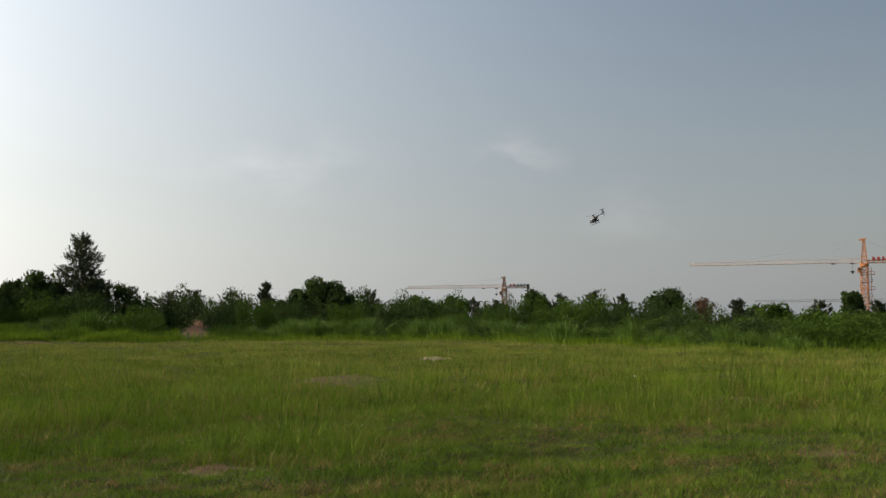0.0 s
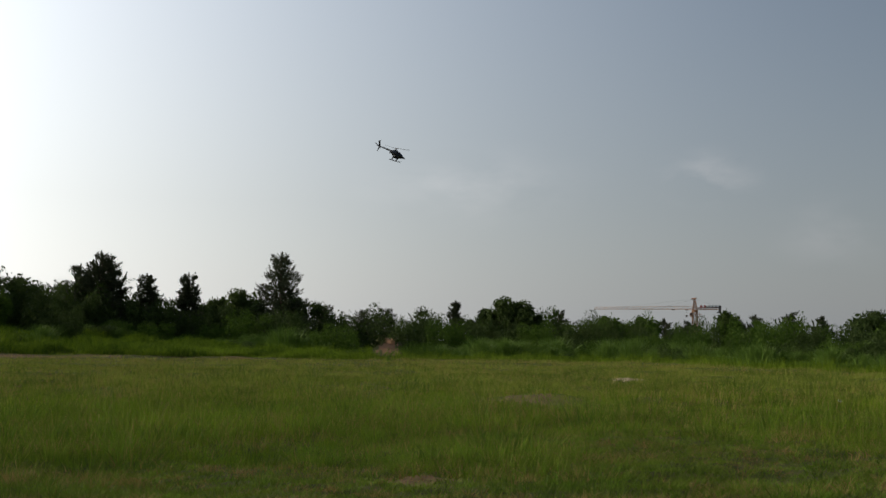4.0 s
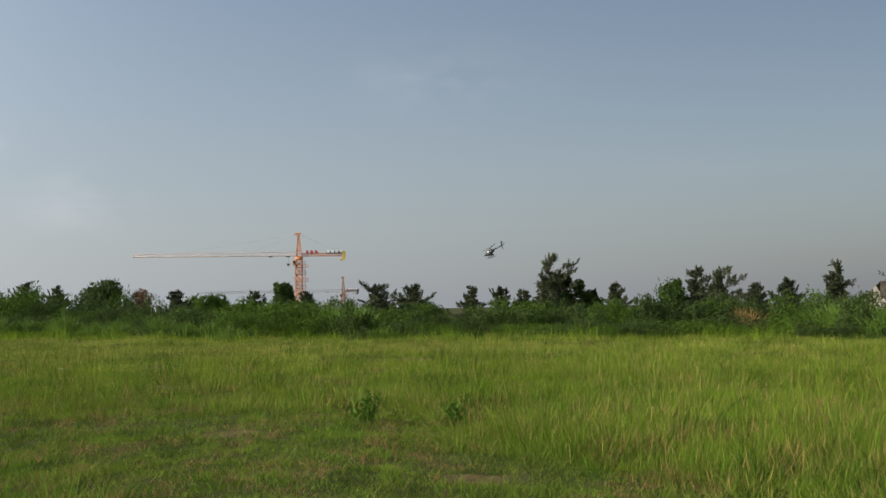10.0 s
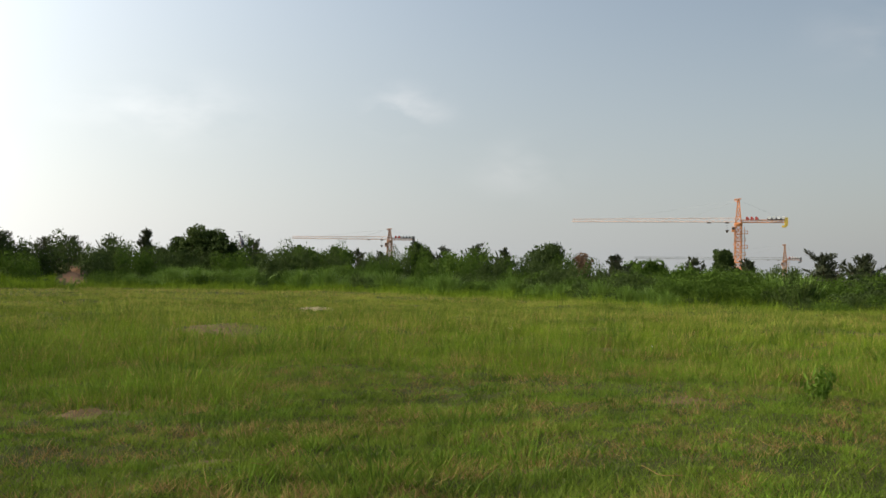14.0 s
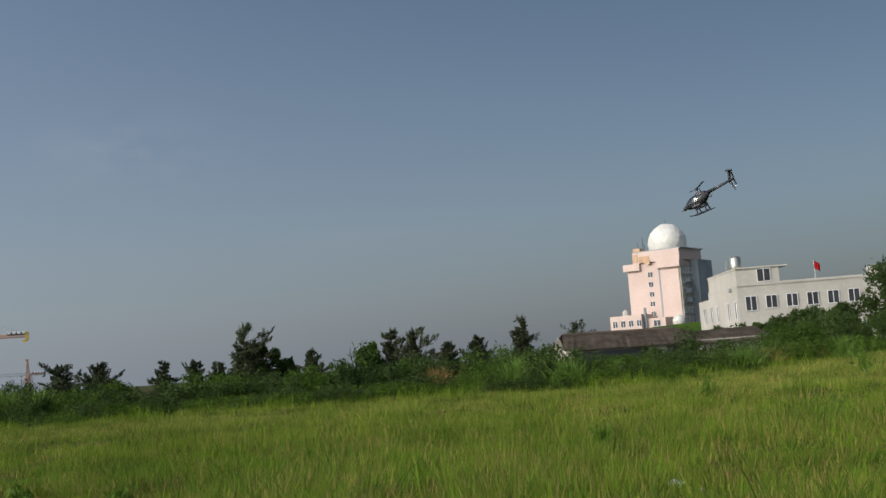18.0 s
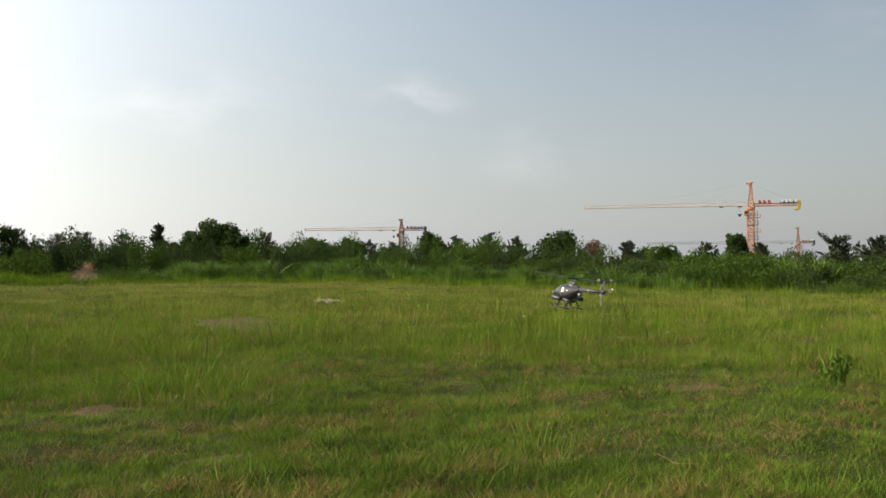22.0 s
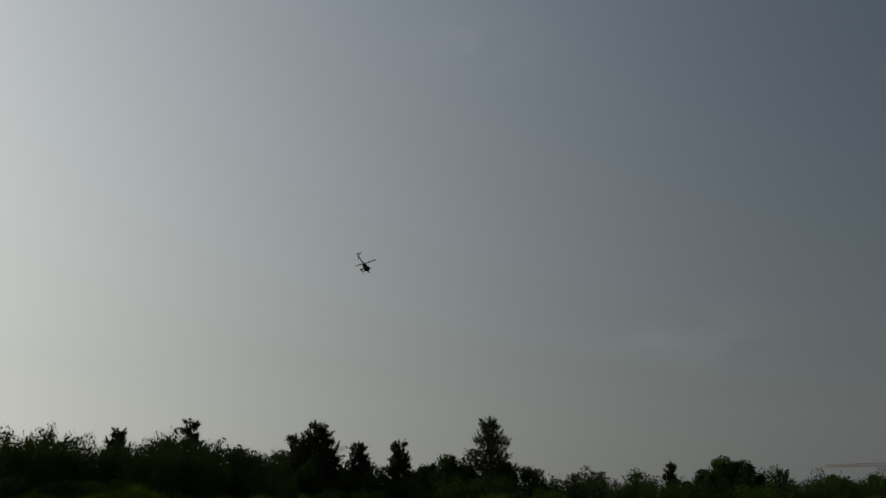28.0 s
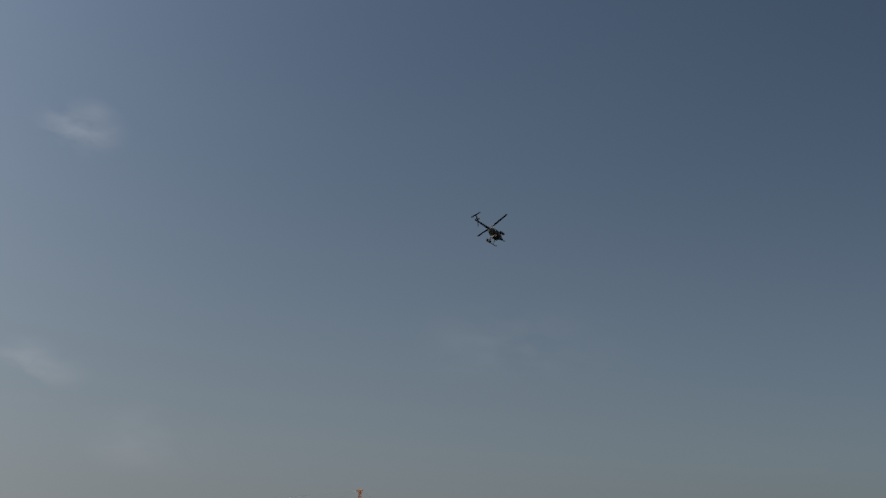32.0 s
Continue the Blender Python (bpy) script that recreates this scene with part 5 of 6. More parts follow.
    window(root, 3.3, -7.5, 7.4, 2.2, 1.8)
    tank = lathe(((11.3, 0.9, 0), (12.6, 0.9, 0), (13.1, 0.5, 0), (13.2, 0.1, 0)), 12, "Z")
    part("water_tank", tank, "white_wall", root).matrix_basis = pose(-W / 2 + 0.4, -5, 0)
    part("chimney", barred(((-0.1, -8.2, 6), (-0.1, -8.2, 13.2), 0.45)), "grey_wall", root)
    ball = bmesh.new()
    bmesh.ops.create_icosphere(ball, subdivisions=2, radius=2.0)
    part("dish_cover", ball, "dome", root).matrix_basis = pose(8.8, -4.0, 8.4)


def white_building():
    root = thing("white_building", "long white two-storey building with dark barred windows", "building", facing(39.85, 196, 12))
    part("wall", boxed(0, 27.5, 0, 26, 0, 10.3), "white_wall", root)
    part("roof_edge", boxed(-0.05, 27.6, -0.15, 26, 10.3, 10.75), "white_wall", root)
    part("upper_block", boxed(0.02, 7.2, 0.02, 25, 10.75, 13.2), "white_wall", root)
    part("upper_slab", boxed(-0.1, 8.6, -0.3, 25.2, 13.2, 13.45), "white_wall", root)
    part("lower_wing", boxed(0.03, 8, 26, 37.0, 0, 9.4), "white_wall", root)
    for k in range(6):
        window(root, 2.1 + k * 3.4, 0.0, 6.2 + 0.25 * (k > 0), 1.75, 2.3 - 0.3 * (k > 0), 0.3, 1)
    window(root, 4.6, 0.02, 10.95, 2.1, 2.0, 0.3, 1)
    side = new("side_bays")
    under(side, root, pose(0, 37, 0, 0, 0, -90))
    for x in (6.0, 13.0, 19.0, 29.0, 35.0):
        window(side, x, 0.0, 4.9, 1.5, 2.9, 0.3, 0)
    tank = lathe(((13.45, 0.95, 0), (13.6, 1.0, 0), (15.5, 1.0, 0), (15.8, 0.6, 0)), 16, "Z")
    part("water_tank", tank, "steel", root, "steel water tank", True).matrix_basis = pose(1.4, 6.0, 0)
    part("pipe", barred(((-0.7, 4.0, 13.5), (-0.5, 4.0, 15.2), 0.06)), "white_wall", root)
    part("wall_lamp", boxed(-0.5, 0.0, 4.4, 5.0, 9.6, 10.3, 0.1), "grey_wall", root)
    part("roof_hut", boxed(24.5, 27.3, 4, 9, 10.75, 12.4, 0.1), "white_wall", root)
    part("flag_pole", barred(((15.6, 9, 10.5), (15.6, 9, 14.4), 0.025)), "frame_white", root)
    flag = bmesh.new()
    rows = [[flag.verts.new((15.66 + 1.1 * i / 6 * 0.9, 9 + 0.16 * math.sin(i * 1.3), 14.3 - 1.4 * j / 4 - 0.75 * i / 6)) for j in range(5)] for i in range(7)]
    for p, q in zip(rows, rows[1:]):
        for j in range(4):
            flag.faces.new((p[j], q[j], q[j + 1], p[j + 1]))
    bmesh.ops.solidify(flag, geom=flag.faces[:], thickness=0.02)
    part("flag", flag, "red_cloth", root, "small red flag")


def green_tower():
    root = thing("control_tower", "pale green office tower with dishes on its roof", "building", facing(51.05, 330, 38))
    part("wall", boxed(-2, 30, 0, 15.5, 0, 27.6), "green_wall", root)
    part("roof_edge", boxed(-2.2, 30, -0.2, 15.5, 27.6, 28.3), "green_wall", root)
    for k in range(8):
        for j in range(3):
            window(root, 14.0 + j * 5.0, 0.0, 2.4 + k * 3.05, 2.0, 1.6)
    side = new("side_bays")
    under(side, root, pose(-2, 15.5, 0, 0, 0, -90))
    for k in range(8):
        for j in range(5):
            window(side, 3.4 + j * 2.5, 0.0, 2.4 + k * 3.05, 1.0, 1.7, 0.3, 0)
    part("lookout", boxed(-4.4, -2.0, 10.5, 15.9, 23.6, 27.6, 0.2), "green_wall", root, "overhanging lookout room")
    part("lookout_base", boxed(-3.7, -2.0, 11, 15.4, 22.2, 23.6, 0.4), "grey_wall", root)
    for y in (10.9, 13.2):
        part("lookout_window", boxed(-4.55, -4.35, y, y + 1.8, 24.6, 26.9), "glass_dark", root)
    part("roof_cabin", boxed(-1.6, 6, 9, 15, 28.3, 31.0, 0.1), "white_wall", root)
    part("roof_cabin", boxed(-1.2, 6, 3, 8.6, 28.3, 30.6, 0.1), "green_wall", root)
    for x, y, z, r in ((-1.4, 14.2, 32.6, 1.2), (0.4, 12.4, 32.2, 0.8), (-1.0, 1.6, 32.4, 1.45)):
        dish = lathe(((0, 0.05, 0), (0.05, r * 0.5, 0), (0.25, r * 0.9, 0), (0.4, r, 0), (0.45, r * 0.97, 0)), 18)
        part("dish", dish, "white_wall", root, "white antenna dish").matrix_basis = pose(x, y, z, 0, 0, 150)
        part("dish_post", barred(((x, y, z - 4), (x, y, z), 0.12)), "steel", root)
    for x, y, h in ((-1, 12.8, 6.6), (-0.6, 13.6, 4.4), (-0.8, 8.8, 4.8), (-1.0, 5, 6.6), (-0.6, 4.2, 6.9)):
        part("antenna", barred(((x, y, 28.3), (x, y, 28.3 + h), 0.1)), "frame_white", root)
    frame_bm = bmesh.new()
    for k in range(6):
        x0, x1 = 1.5 + k * 2.2, 3.7 + k * 2.2
        for y in (1.5, 4.0):
            bar(frame_bm, (x0, y, 28.3), (x0, y, 31.0), 0.22, 4)
            bar(frame_bm, (x0, y, 31.0), (x1, y, 31.0), 0.22, 4)
            bar(frame_bm, (x0, y, 28.4), (x1, y, 31.0), 0.16, 4)
    part("steel_frame", frame_bm, "red_paint", root, "rust-red steel frame on the roof")


def long_hut():
    root = thing("long_hut", "low derelict hut with a sagging dark tiled roof", "hut", facing(31.2, 116, 13))
    L, D, E, R = 22.5, 8.0, 1.95, 3.45
    part("wall", boxed(0.5, L - 0.4, 0.7, D - 0.7, -0.1, E - 0.12), "hut_wall", root)
    # dark panels on the wall paint the eave's shade in the open bays
    part("shaded_bay", boxed(1.3, 9.0, 0.55, 0.69, 0.2, E - 0.5), "glass_dark", root, "dark panel painting the shaded opening under the eave")
    part("shaded_bay", boxed(11.0, 13.5, 0.55, 0.69, 0.2, E - 0.5), "glass_dark", root)
    part("buttress", boxed(14.2, 17.8, -0.6, 0.66, -0.1, E - 1.0), "hut_wall", root)
    gable = bmesh.new()
    a = [gable.verts.new(p) for p in ((0.45, 0.7, E - 0.12), (0.45, D - 0.7, E - 0.12), (0.45, D / 2, R - 0.25))]
    gable.faces.new(a)
    bmesh.ops.solidify(gable, geom=gable.faces[:], thickness=0.2)
    part("gable", gable, "hut_wall", root)
    for k, (y0, z0, y1, z1) in enumerate(((-0.1, E - 0.25, D / 2, R), (D + 0.1, E - 0.25, D / 2, R))):
        roof = bmesh.new()
        n = 60
        top, low = [], []
        for i in range(n + 1):
            x = L * i / n
            sag = -0.14 * math.sin(3.1 * i / n) + 0.05 * noise.noise((x * 0.6, k, 0)) - 0.55 * min(1.0, max(0.0, (x - 13.0) / 2.5))
            top.append(roof.verts.new((0.9 + x * (L - 1.4) / L, y1, z1 + sag)))
            low.append(roof.verts.new((x, y0, z0 + sag * 0.5 + 0.05 * (i % 2) + 0.06 * noise.noise((x * 1.7, k, 3)))))
        for i in range(n):
            roof.faces.new((low[i], low[i + 1], top[i + 1], top[i]))
        bmesh.ops.solidify(roof, geom=roof.faces[:], thickness=0.14)
        part("roof", roof, "slate", root)
    part("ridge", barred(((0.9, D / 2, R), (13.0, D / 2, R - 0.13), 0.1), sides=6), "slate", root)


def mound():
    bm = bmesh.new()
    bmesh.ops.create_uvsphere(bm, u_segments=32, v_segments=12, radius=1)
    for v in bm.verts:
        v.co = Vector((v.co.x * 46, v.co.y * 20, max(v.co.z, -0.02) * 7.0 + noise.noise(v.co * 3) * 0.8))
    ob = part("mound", bm, "creeper", None, "overgrown green rise under the buildings")
    tagged(ob, "", "mound", kind="structure")
    ob.matrix_basis = facing(40, 300)


radar_building()
white_building()
green_tower()
long_hut()
mound()



# ---- helicopter ----
def build_helicopter():
    """A scale model of an egg-shaped light helicopter, 0.95 m long; nose +y, up +z, about its rotor's body centre."""
    root = thing("model_helicopter", "dark grey radio-controlled model helicopter with a T-tail and side pods, flying", "helicopter", Matrix())
    body = lathe(((0.265, 0.010, -0.034), (0.255, 0.03, -0.037), (0.23, 0.051, -0.034), (0.19, 0.074, -0.025), (0.14, 0.094, -0.014), (0.08, 0.107, -0.006),
                  (0.0, 0.110, -0.003), (-0.06, 0.101, 0.003), (-0.11, 0.083, 0.016), (-0.155, 0.06, 0.033), (-0.19, 0.042, 0.048), (-0.215, 0.032, 0.058)), 24, "Y", (0.96, 1.0))
    hull = part("fuselage", body, "heli_paint", root, "glossy dark egg-shaped fuselage", True)
    # cockpit glazing: panes proud of the nose
    for sx in (-1, 1):
        pane = bmesh.new()
        rings = []
        for along, radius, rise in ((0.248, 0.038, -0.036), (0.225, 0.0565, -0.033), (0.19, 0.0765, -0.025), (0.15, 0.0935, -0.016), (0.11, 0.105, -0.010)):
            rings.append([pane.verts.new((sx * math.cos(radians(a)) * radius * 0.975, along, math.sin(radians(a)) * radius * 1.01 + rise)) for a in (84, 62, 40, 18, 2)])
        for p, q in zip(rings, rings[1:]):
            for i in range(4):
                pane.faces.new((p[i], p[i + 1], q[i + 1], q[i]))
        bmesh.ops.recalc_face_normals(pane, faces=pane.faces[:])
        part("windscreen", pane, "heli_glass", root, "dark tinted windscreen pane", True)
        door = bmesh.new()
        rings = []
        for along, radius, rise in ((0.095, 0.108, -0.008), (0.05, 0.1125, -0.004), (0.0, 0.1135, -0.003)):
            rings.append([door.verts.new((sx * math.cos(radians(a)) * radius * 0.975, along, math.sin(radians(a)) * radius * 1.01 + rise)) for a in (58, 40, 20, 2)])
        for p, q in zip(rings, rings[1:]):
            for i in range(3):
                door.faces.new((p[i], p[i + 1], q[i + 1], q[i]))
        bmesh.ops.recalc_face_normals(door, faces=door.faces[:])
        part("door_window", door, "heli_glass", root, "", True)
        if sx < 0:
            for tone, grow, angles, rows in (("heli_white", 0.0045, (31, 20, 9, -1), (0.057, 0.036, 0.015)), ("heli_black", 0.0065, (22, 14, 6), (0.042, 0.026))):
                mark, rings = bmesh.new(), []
                for along in rows:
                    rad = 0.1105 - 0.09 * max(0.0, along - 0.03) + grow
                    rings.append([mark.verts.new((-math.cos(radians(a)) * rad * 0.97, along, math.sin(radians(a)) * rad - 0.004)) for a in angles])
                for p, q in zip(rings, rings[1:]):
                    for i in range(len(angles) - 1):
                        mark.faces.new((p[i], p[i + 1], q[i + 1], q[i]))
                bmesh.ops.recalc_face_normals(mark, faces=mark.faces[:])
                part("marking", mark, tone, root, "white square marking on the door" if tone == "heli_white" else "black sign in the white square")
        if sx > 0:
            # a small red light, put in as a red-coloured plate that doesn't glow
            red = boxed(-0.004, 0.004, -0.013, 0.013, -0.009, 0.009, 0.002)
            part("patch", red, "heli_red", root, "small red light above the windscreen, as a painted patch").matrix_basis = pose(0.066, 0.13, 0.058, 0, -42, 14)
        part("air_scoop", boxed(sx * 0.04 - 0.01, sx * 0.04 + 0.01, -0.085, -0.02, 0.085, 0.112, 0.005), "heli_grey", root)
        part("latch", boxed(sx * 0.098 - 0.003, sx * 0.098 + 0.003, -0.055, -0.035, 0.02, 0.032, 0.002), "heli_white", root, "small white mark behind the door")
        part("door_seam", boxed(sx * 0.1035 - 0.001, sx * 0.1035 + 0.001, 0.066, 0.07, -0.08, 0.05), "heli_grey", root)
        # stub wing with rocket pod
        part("pod_mount", barred(((sx * 0.085, 0.025, -0.075), (sx * 0.195, 0.025, -0.089), 0.009)), "heli_black", root)
        pod = lathe(((0.085, 0.01, 0), (0.08, 0.024, 0), (0.06, 0.031, 0), (-0.06, 0.031, 0), (-0.085, 0.024, 0), (-0.09, 0.01, 0)), 14)
        p = part("side_pod", pod, "heli_black", root, "black rounded side pod", True)
        p.matrix_basis = pose(sx * 0.208, 0.025, -0.09)
        # landing gear
        skid = bmesh.new()
        pts = [(sx * 0.14, -0.165, -0.212), (sx * 0.135, 0.15, -0.218), (sx * 0.132, 0.195, -0.212), (sx * 0.13, 0.22, -0.195)]
        for a, b in zip(pts, pts[1:]):
            bar(skid, a, b, 0.008, 8)
        part("skid", skid, "heli_black", root, "", True)
        for y in (-0.075, 0.085):
            part("strut", barred(((sx * 0.06, y, -0.10), (sx * 0.125, y - 0.01, -0.185), 0.011), ((sx * 0.125, y - 0.01, -0.185), (sx * 0.136, y - 0.01, -0.215), 0.010), sides=7), "heli_black", root)
    part("nose_sight", lathe(((0.312, 0.008, -0.052), (0.304, 0.026, -0.052), (0.275, 0.034, -0.048), (0.24, 0.03, -0.042)), 14), "heli_black", root, "rounded sensor on the nose", True)
    part("nose_probe", barred(((0, 0.295, -0.058), (0.0, 0.345, -0.066), 0.011)), "heli_grey", root, "pale probe on the nose")
    part("engine_cowl", lathe(((0.05, 0.015, 0.085), (0.03, 0.034, 0.086), (-0.02, 0.042, 0.088), (-0.08, 0.04, 0.086), (-0.14, 0.03, 0.08), (-0.2, 0.02, 0.07)), 16), "heli_paint", root, "", True)
    part("exhaust", barred(((0, -0.17, 0.02), (0, -0.225, -0.01), 0.026), sides=12), "heli_grey", root)
    part("belly_tray", boxed(-0.05, 0.05, -0.09, 0.12, -0.14, -0.10, 0.01), "heli_black", root)
    boom = bmesh.new()
    bar(boom, (0, -0.19, 0.064), (0, -0.66, 0.110), 0.031, 14, 0.016)
    part("tail_boom", boom, "heli_paint", root, "", True)
    part("boom_stripe", barred(((0, -0.36, 0.081), (0, -0.385, 0.0835), 0.0262), sides=14), "heli_grey", root, "pale band round the boom")
    part("gearbox", lathe(((0.03, 0.008, 0), (0.02, 0.024, 0), (-0.03, 0.026, 0), (-0.045, 0.01, 0)), 12), "heli_black", root, "", True).matrix_basis = pose(0, -0.635, 0.11)

    def fin(name, p, thick, mat, label=""):
        bm = bmesh.new()
        f = bm.faces.new([bm.verts.new(q) for q in p])
        bmesh.ops.solidify(bm, geom=[f], thickness=thick)
        bmesh.ops.bevel(bm, geom=bm.edges[:], offset=thick * 0.25, segments=1, affect="EDGES")
        return part(name, bm, mat, root, label)

    fin("upper_fin", ((0.005, -0.565, 0.11), (0.005, -0.63, 0.11), (0.005, -0.672, 0.262), (0.005, -0.62, 0.262)), 0.012, "heli_paint", "swept tail fin with pale lattice marks")
    fin("lower_fin", ((0.005, -0.57, 0.095), (0.005, -0.62, 0.095), (0.005, -0.64, -0.082), (0.005, -0.62, -0.082)), 0.011, "heli_grey", "grey pointed ventral fin")
    for k in range(3):
        y, z = -0.585 - k * 0.010, 0.138 + k * 0.03
        part("fin_mark", boxed(-0.0085, 0.0085, y - 0.022, y + 0.004, z, z + 0.008), "heli_grey", root, "pale mark on the fin")
    part("stabiliser", boxed(-0.115, 0.115, -0.668, -0.622, 0.261, 0.269, 0.003), "heli_black", root, "horizontal stabiliser on the tail fin")
    for sx in (-1, 1):
        part("endplate", boxed(sx * 0.118 - 0.004, sx * 0.118 + 0.004, -0.675, -0.617, 0.248, 0.282, 0.003), "heli_black", root)
    part("mixer_arm", barred(((0.0, -0.06, 0.13), (0.0, -0.075, 0.185), 0.006), ((0.03, -0.03, 0.135), (0.035, -0.03, 0.19), 0.004), ((-0.03, -0.03, 0.135), (-0.035, -0.03, 0.19), 0.004)), "heli_grey", root)
    part("gear_plate", boxed(-0.022, 0.022, -0.085, 0.02, 0.12, 0.145, 0.004), "heli_grey", root)
    part("rotor_mast", barred(((0, -0.03, 0.10), (0, -0.03, 0.198), 0.010), sides=10), "heli_grey", root)
    part("swashplate", lathe(((0.164, 0.026, 0), (0.169, 0.03, 0), (0.174, 0.026, 0)), 16, "Z"), "heli_grey", root).matrix_basis = pose(0, -0.03, 0)
    rotor = new("main_rotor", None)
    under(rotor, root, pose(0, -0.03, 0.195))
    hub = boxed(-0.075, 0.075, -0.016, 0.016, -0.01, 0.014, 0.004)
    part("rotor_head", hub, "heli_black", rotor)
    for sx in (-1, 1):
        bm = bmesh.new()
        tops, lows = [], []
        for s, c in ((0.07, 0.012), (0.10, 0.026), (0.14, 0.030), (0.52, 0.027), (0.54, 0.02)):
            z = 0.028 * (s / 0.54) ** 1.5
            tops.append([bm.verts.new((sx * s, -c, z + 0.0005)), bm.verts.new((sx * s, c * 0.2, z + 0.005)), bm.verts.new((sx * s, c, z + 0.001))])
            lows.append([bm.verts.new((sx * s, -c, z)), bm.verts.new((sx * s, c * 0.2, z - 0.002)), bm.verts.new((sx * s, c, z))])
        for p, q in zip(range(4), range(1, 5)):
            for i in range(2):
                bm.faces.new((tops[p][i], tops[p][i + 1], tops[q][i + 1], tops[q][i]))
                bm.faces.new((lows[p][i], lows[q][i], lows[q][i + 1], lows[p][i + 1]))
        bmesh.ops.recalc_face_normals(bm, faces=bm.faces[:])
        part("rotor_blade", bm, "heli_black", rotor, "black carbon rotor blade")
    tail = new("tail_rotor", None)
    under(tail, root, pose(0.035, -0.665, 0.112))
    part("tail_hub", barred(((-0.03, 0, 0), (0.012, 0, 0), 0.008)), "heli_grey", tail)
    for s in (-1, 1):
        part("tail_blade", boxed(-0.004, 0.003, -0.013, 0.013, min(s * 0.012, s * 0.112), max(s * 0.012, s * 0.112), 0.002), "heli_black", tail)
        part("tail_tip", boxed(-0.005, 0.004, -0.013, 0.013, min(s * 0.112, s * 0.126), max(s * 0.112, s * 0.126)), "heli_white", tail, "white blade tip")
    return root, rotor, tail


helicopter, main_rotor, tail_rotor = build_helicopter()



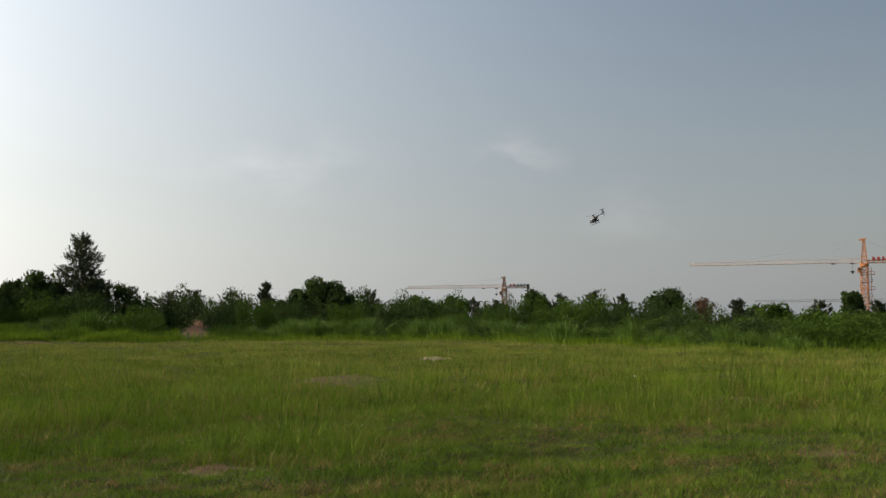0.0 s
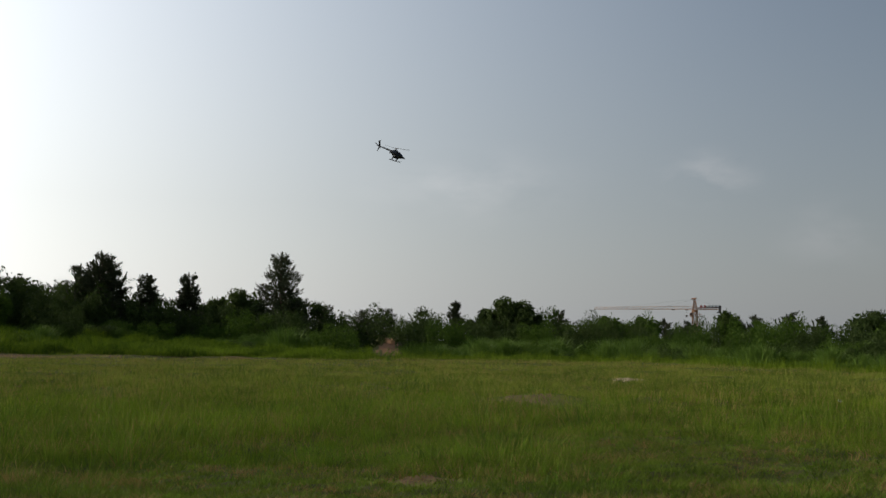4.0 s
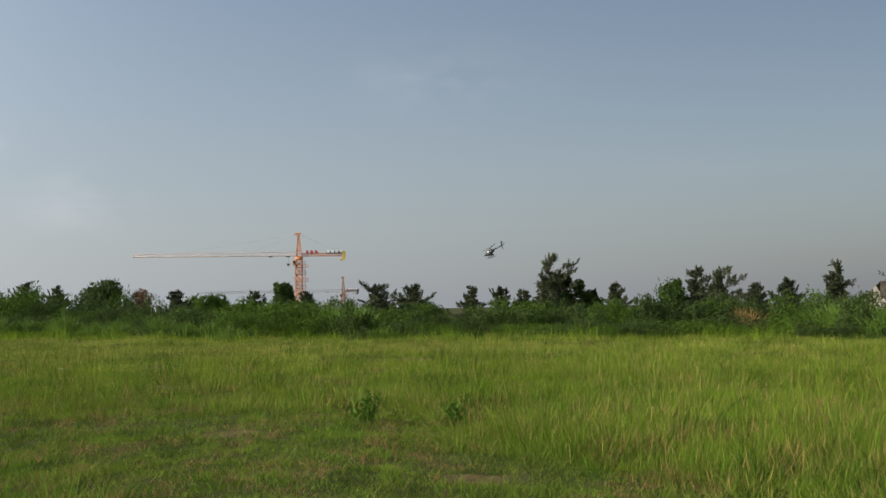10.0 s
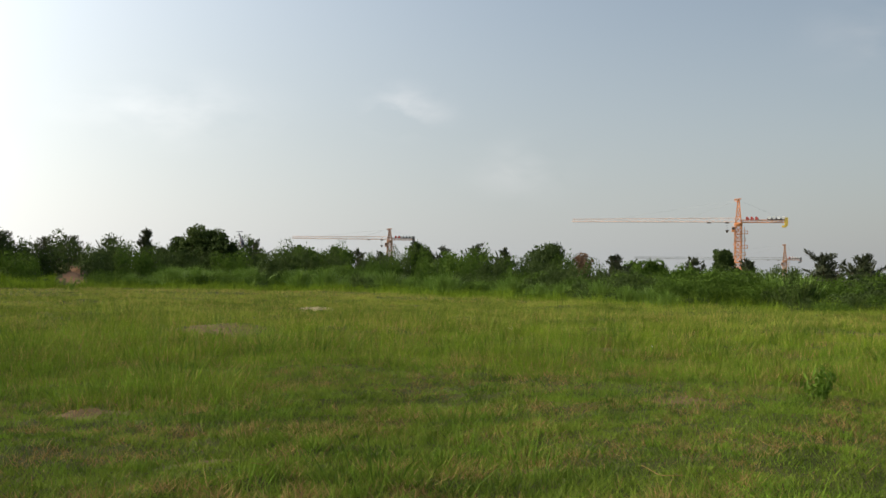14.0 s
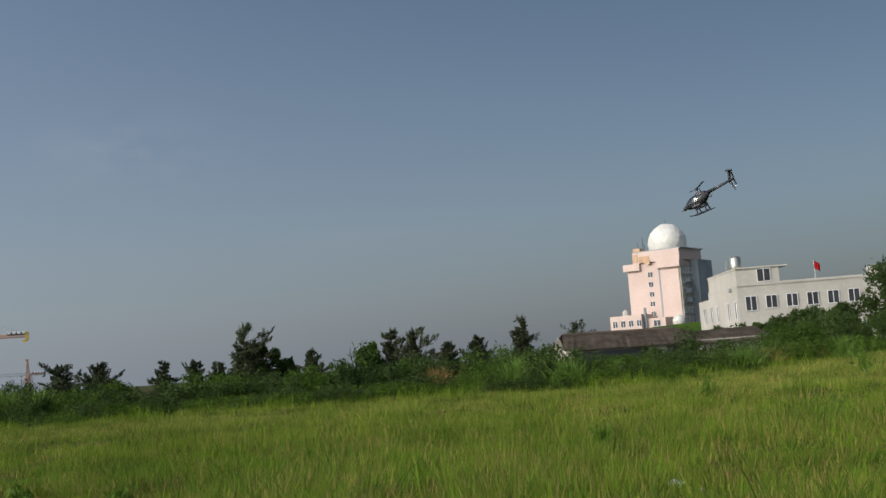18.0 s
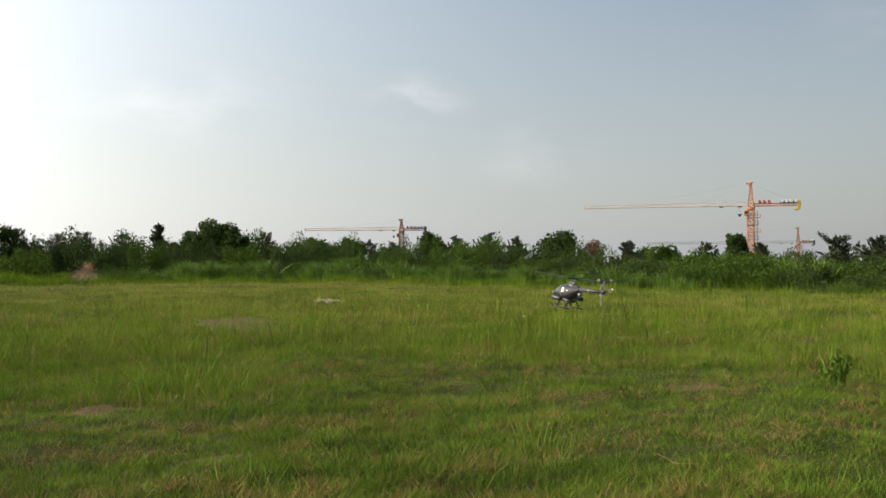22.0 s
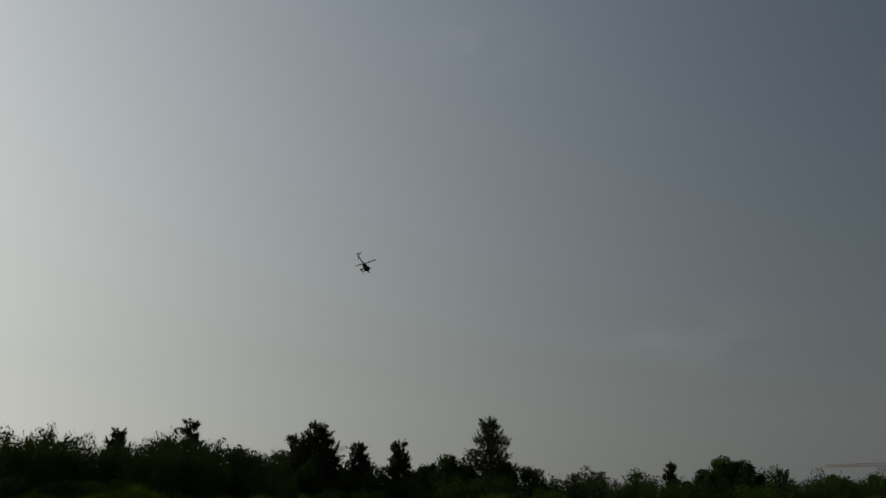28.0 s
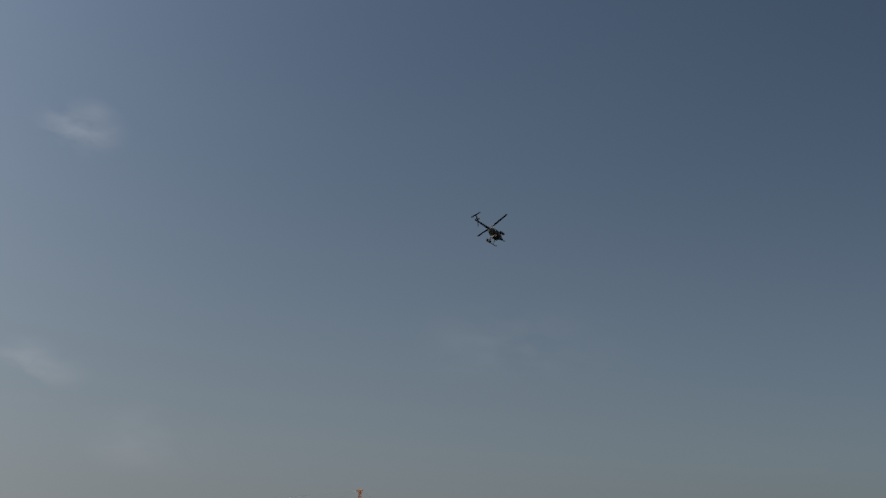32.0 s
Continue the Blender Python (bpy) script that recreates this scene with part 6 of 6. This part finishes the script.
plant_trees()
plant_bushes()
plant_reeds()
plant_dry_canes()
scatter_small()
build_cranes()
plant_grass()
FLIGHT = (
    (0, -9.47, 51.92, 6.28, -56.0, -14.8, -16.3), (0.5, -17.66, 53.82, 6.48, -53.0, -19.1, -0.9), (1, -26.56, 54.26, 7.05, -30.5, -25.2, -13.8),
    (1.5, -32.16, 50.18, 7.62, -12.1, -24.4, -9.3), (2, -34.78, 44.45, 8.16, 12.9, -31.4, -10.7), (2.5, -33.41, 38.90, 8.60, 24.4, -26.9, 2.6),
    (4.5, -12.24, 31.95, 7.40, 55.3, -12.6, 6.4), (5, -5.70, 34.05, 7.28, 56.7, -7.7, 1.7), (5.5, 1.42, 39.19, 7.82, 62.3, -11.1, 9.0),
    (6, 10.93, 44.29, 8.85, 79.4, -6.7, 17.4), (6.5, 20.12, 47.05, 9.86, 57.4, -13.4, -1.3), (7, 30.30, 49.65, 10.36, 32.1, -21.8, -5.7),
    (7.5, 33.87, 46.34, 10.04, 8.3, -26.6, -18.6), (8, 33.56, 43.84, 9.94, -9.0, -29.4, -27.8), (8.5, 31.76, 44.79, 9.87, 6.0, -41.0, -32.3),
    (9, 31.95, 54.74, 10.19, 16.7, -43.8, -44.2), (9.5, 21.06, 48.91, 7.24, -22.1, -29.2, -9.1), (10, 10.74, 48.39, 3.95, -56.5, -17.9, 0.6),
    (10.5, 0.29, 70.67, 1.66, -34.3, -11.5, 1.8), (11, -17.60, 86.28, 0.55, 7.2, -12.3, 0.9), (12, -23.91, 65.61, 4.14, 74.1, -33.7, -3.8),
    (12.5, -24.77, 63.89, 5.12, 117.1, -29.2, 16.7), (13, -24.20, 60.37, 4.88, 137.8, -32.9, 10.2), (13.5, -21.50, 53.06, 3.87, 144.6, -25.9, 2.8),
    (15.5, -5.49, 20.74, 0.77, 156.4, -16.7, 5.4), (16, -1.36, 16.68, 2.13, 126.2, -7.4, -0.7), (16.5, 2.80, 9.54, 3.04, 79.2, 0.3, 9.1),
    (17, 8.16, 9.20, 4.20, 44.8, -25.3, -41.1), (17.2, 9.68, 9.82, 4.29, 24.1, -21.4, -34.6), (17.5, 11.94, 11.93, 4.38, -7.7, -26.2, -26.4),
    (18, 12.64, 15.51, 3.92, -34.3, -14.8, -7.2), (18.5, 10.16, 17.31, 3.82, -46.0, 5.0, -2.8), (19, 7.63, 19.51, 3.80, -51.1, 8.8, 1.4),
    (19.5, 4.84, 19.08, 3.47, -58.9, 13.9, 1.3), (20, 2.50, 18.47, 2.73, -65.1, 16.8, 2.3), (20.5, 0.70, 17.20, 1.85, -87.8, 9.4, -2.7),
    (21, -0.68, 15.58, 1.51, -73.3, 2.3, 6.0), (21.5, -1.28, 15.61, 1.45, -60.0, 2.9, 5.3), (22, -1.79, 15.59, 1.17, -49.0, 9.0, 3.2),
    (22.5, -2.43, 13.85, 0.83, -53.9, -8.5, 1.4), (23, -2.92, 12.91, 0.64, -49.9, -8.3, 24.7), (23.5, -3.18, 13.45, 0.61, -44.3, -9.2, 5.4),
    (24, -3.86, 14.50, 1.45, -35.7, 3.5, 0.4), (24.3, -4.6, 15.4, 2.25, -37.0, 0.0, 2.0), (24.5, -5.09, 16.05, 2.8, -35.0, -2.0, 3.0), (25, -6.56, 17.47, 4.70, -35.5, -13.5, 4.3),
    (25.5, -8.81, 19.82, 6.56, -50.0, -33.4, -20.1), (26, -12.67, 21.72, 7.73, -65.3, -27.3, -4.6), (26.5, -22.20, 29.63, 10.10, -51.3, -33.4, -10.9),
    (28.5, -32.36, 36.20, 11.74, -3.4, -24.6, -5.5), (29, -28.05, 33.46, 11.12, -18.4, 3.3, -14.4), (29.5, -25.08, 32.09, 10.89, 14.5, -16.0, 0.8),
    (30, -20.61, 29.55, 10.57, -2.3, 14.7, 2.3), (30.5, -17.62, 30.36, 11.53, 34.7, -8.6, 7.2), (31, -9.82, 26.02, 10.74, 40.6, 2.0, 23.6),
    (31.5, -3.16, 24.30, 10.02, 60.3, -14.7, 9.2), (32, 4.15, 25.92, 9.63, 49.1, -5.7, -18.8),
)


# rotor's turn in degrees at the times where a blade can be made out; it spins on between them
SPIN = ((0.0, 40), (1, 138), (2, 18), (5, 147), (6, 0), (8, 63), (9, 78), (10, 54), (12, 12), (13, 150), (16, 159), (17, 159), (18, 30), (19, 39), (20, 165), (21, 12), (23, 81), (24, 63), (25, 135), (26, 90), (29, 129), (30, 93), (31, 120), (32, 171))


def fly(x, y, z, heading, pitch, bank):
    """The helicopter's pose: heading clockwise from +y, nose up, right side down, in degrees."""
    return Matrix.Translation((x, y, z)) @ Matrix.Rotation(radians(-heading), 4, "Z") @ Matrix.Rotation(radians(pitch), 4, "X") @ Matrix.Rotation(radians(bank), 4, "Y")


def motions():
    walk(helicopter, [(row[0], fly(*row[1:])) for row in FLIGHT])
    steps = round(32.0 * FPS)
    turn, spin, times = 0.0, [], [s[0] for s in SPIN]
    for k in range(len(SPIN) - 1):
        (t0, a0), (t1, a1) = SPIN[k], SPIN[k + 1]
        n = round((t1 - t0) * FPS)
        goal = (a1 - turn) % 180
        laps = round((70 * n - goal) / 180)
        total = goal + 180 * laps
        spin += [(t0 + i / FPS, turn + total * i / n) for i in range(n)]
        turn += total
    spin.append((32.0, turn))
    walk(main_rotor, [(t, pose(0, -0.03, 0.195, 0, 0, a)) for t, a in spin])
    walk(tail_rotor, [(i / FPS, pose(0.035, -0.665, 0.112, 77 * i, 0, 0)) for i in range(steps + 1)])


motions()
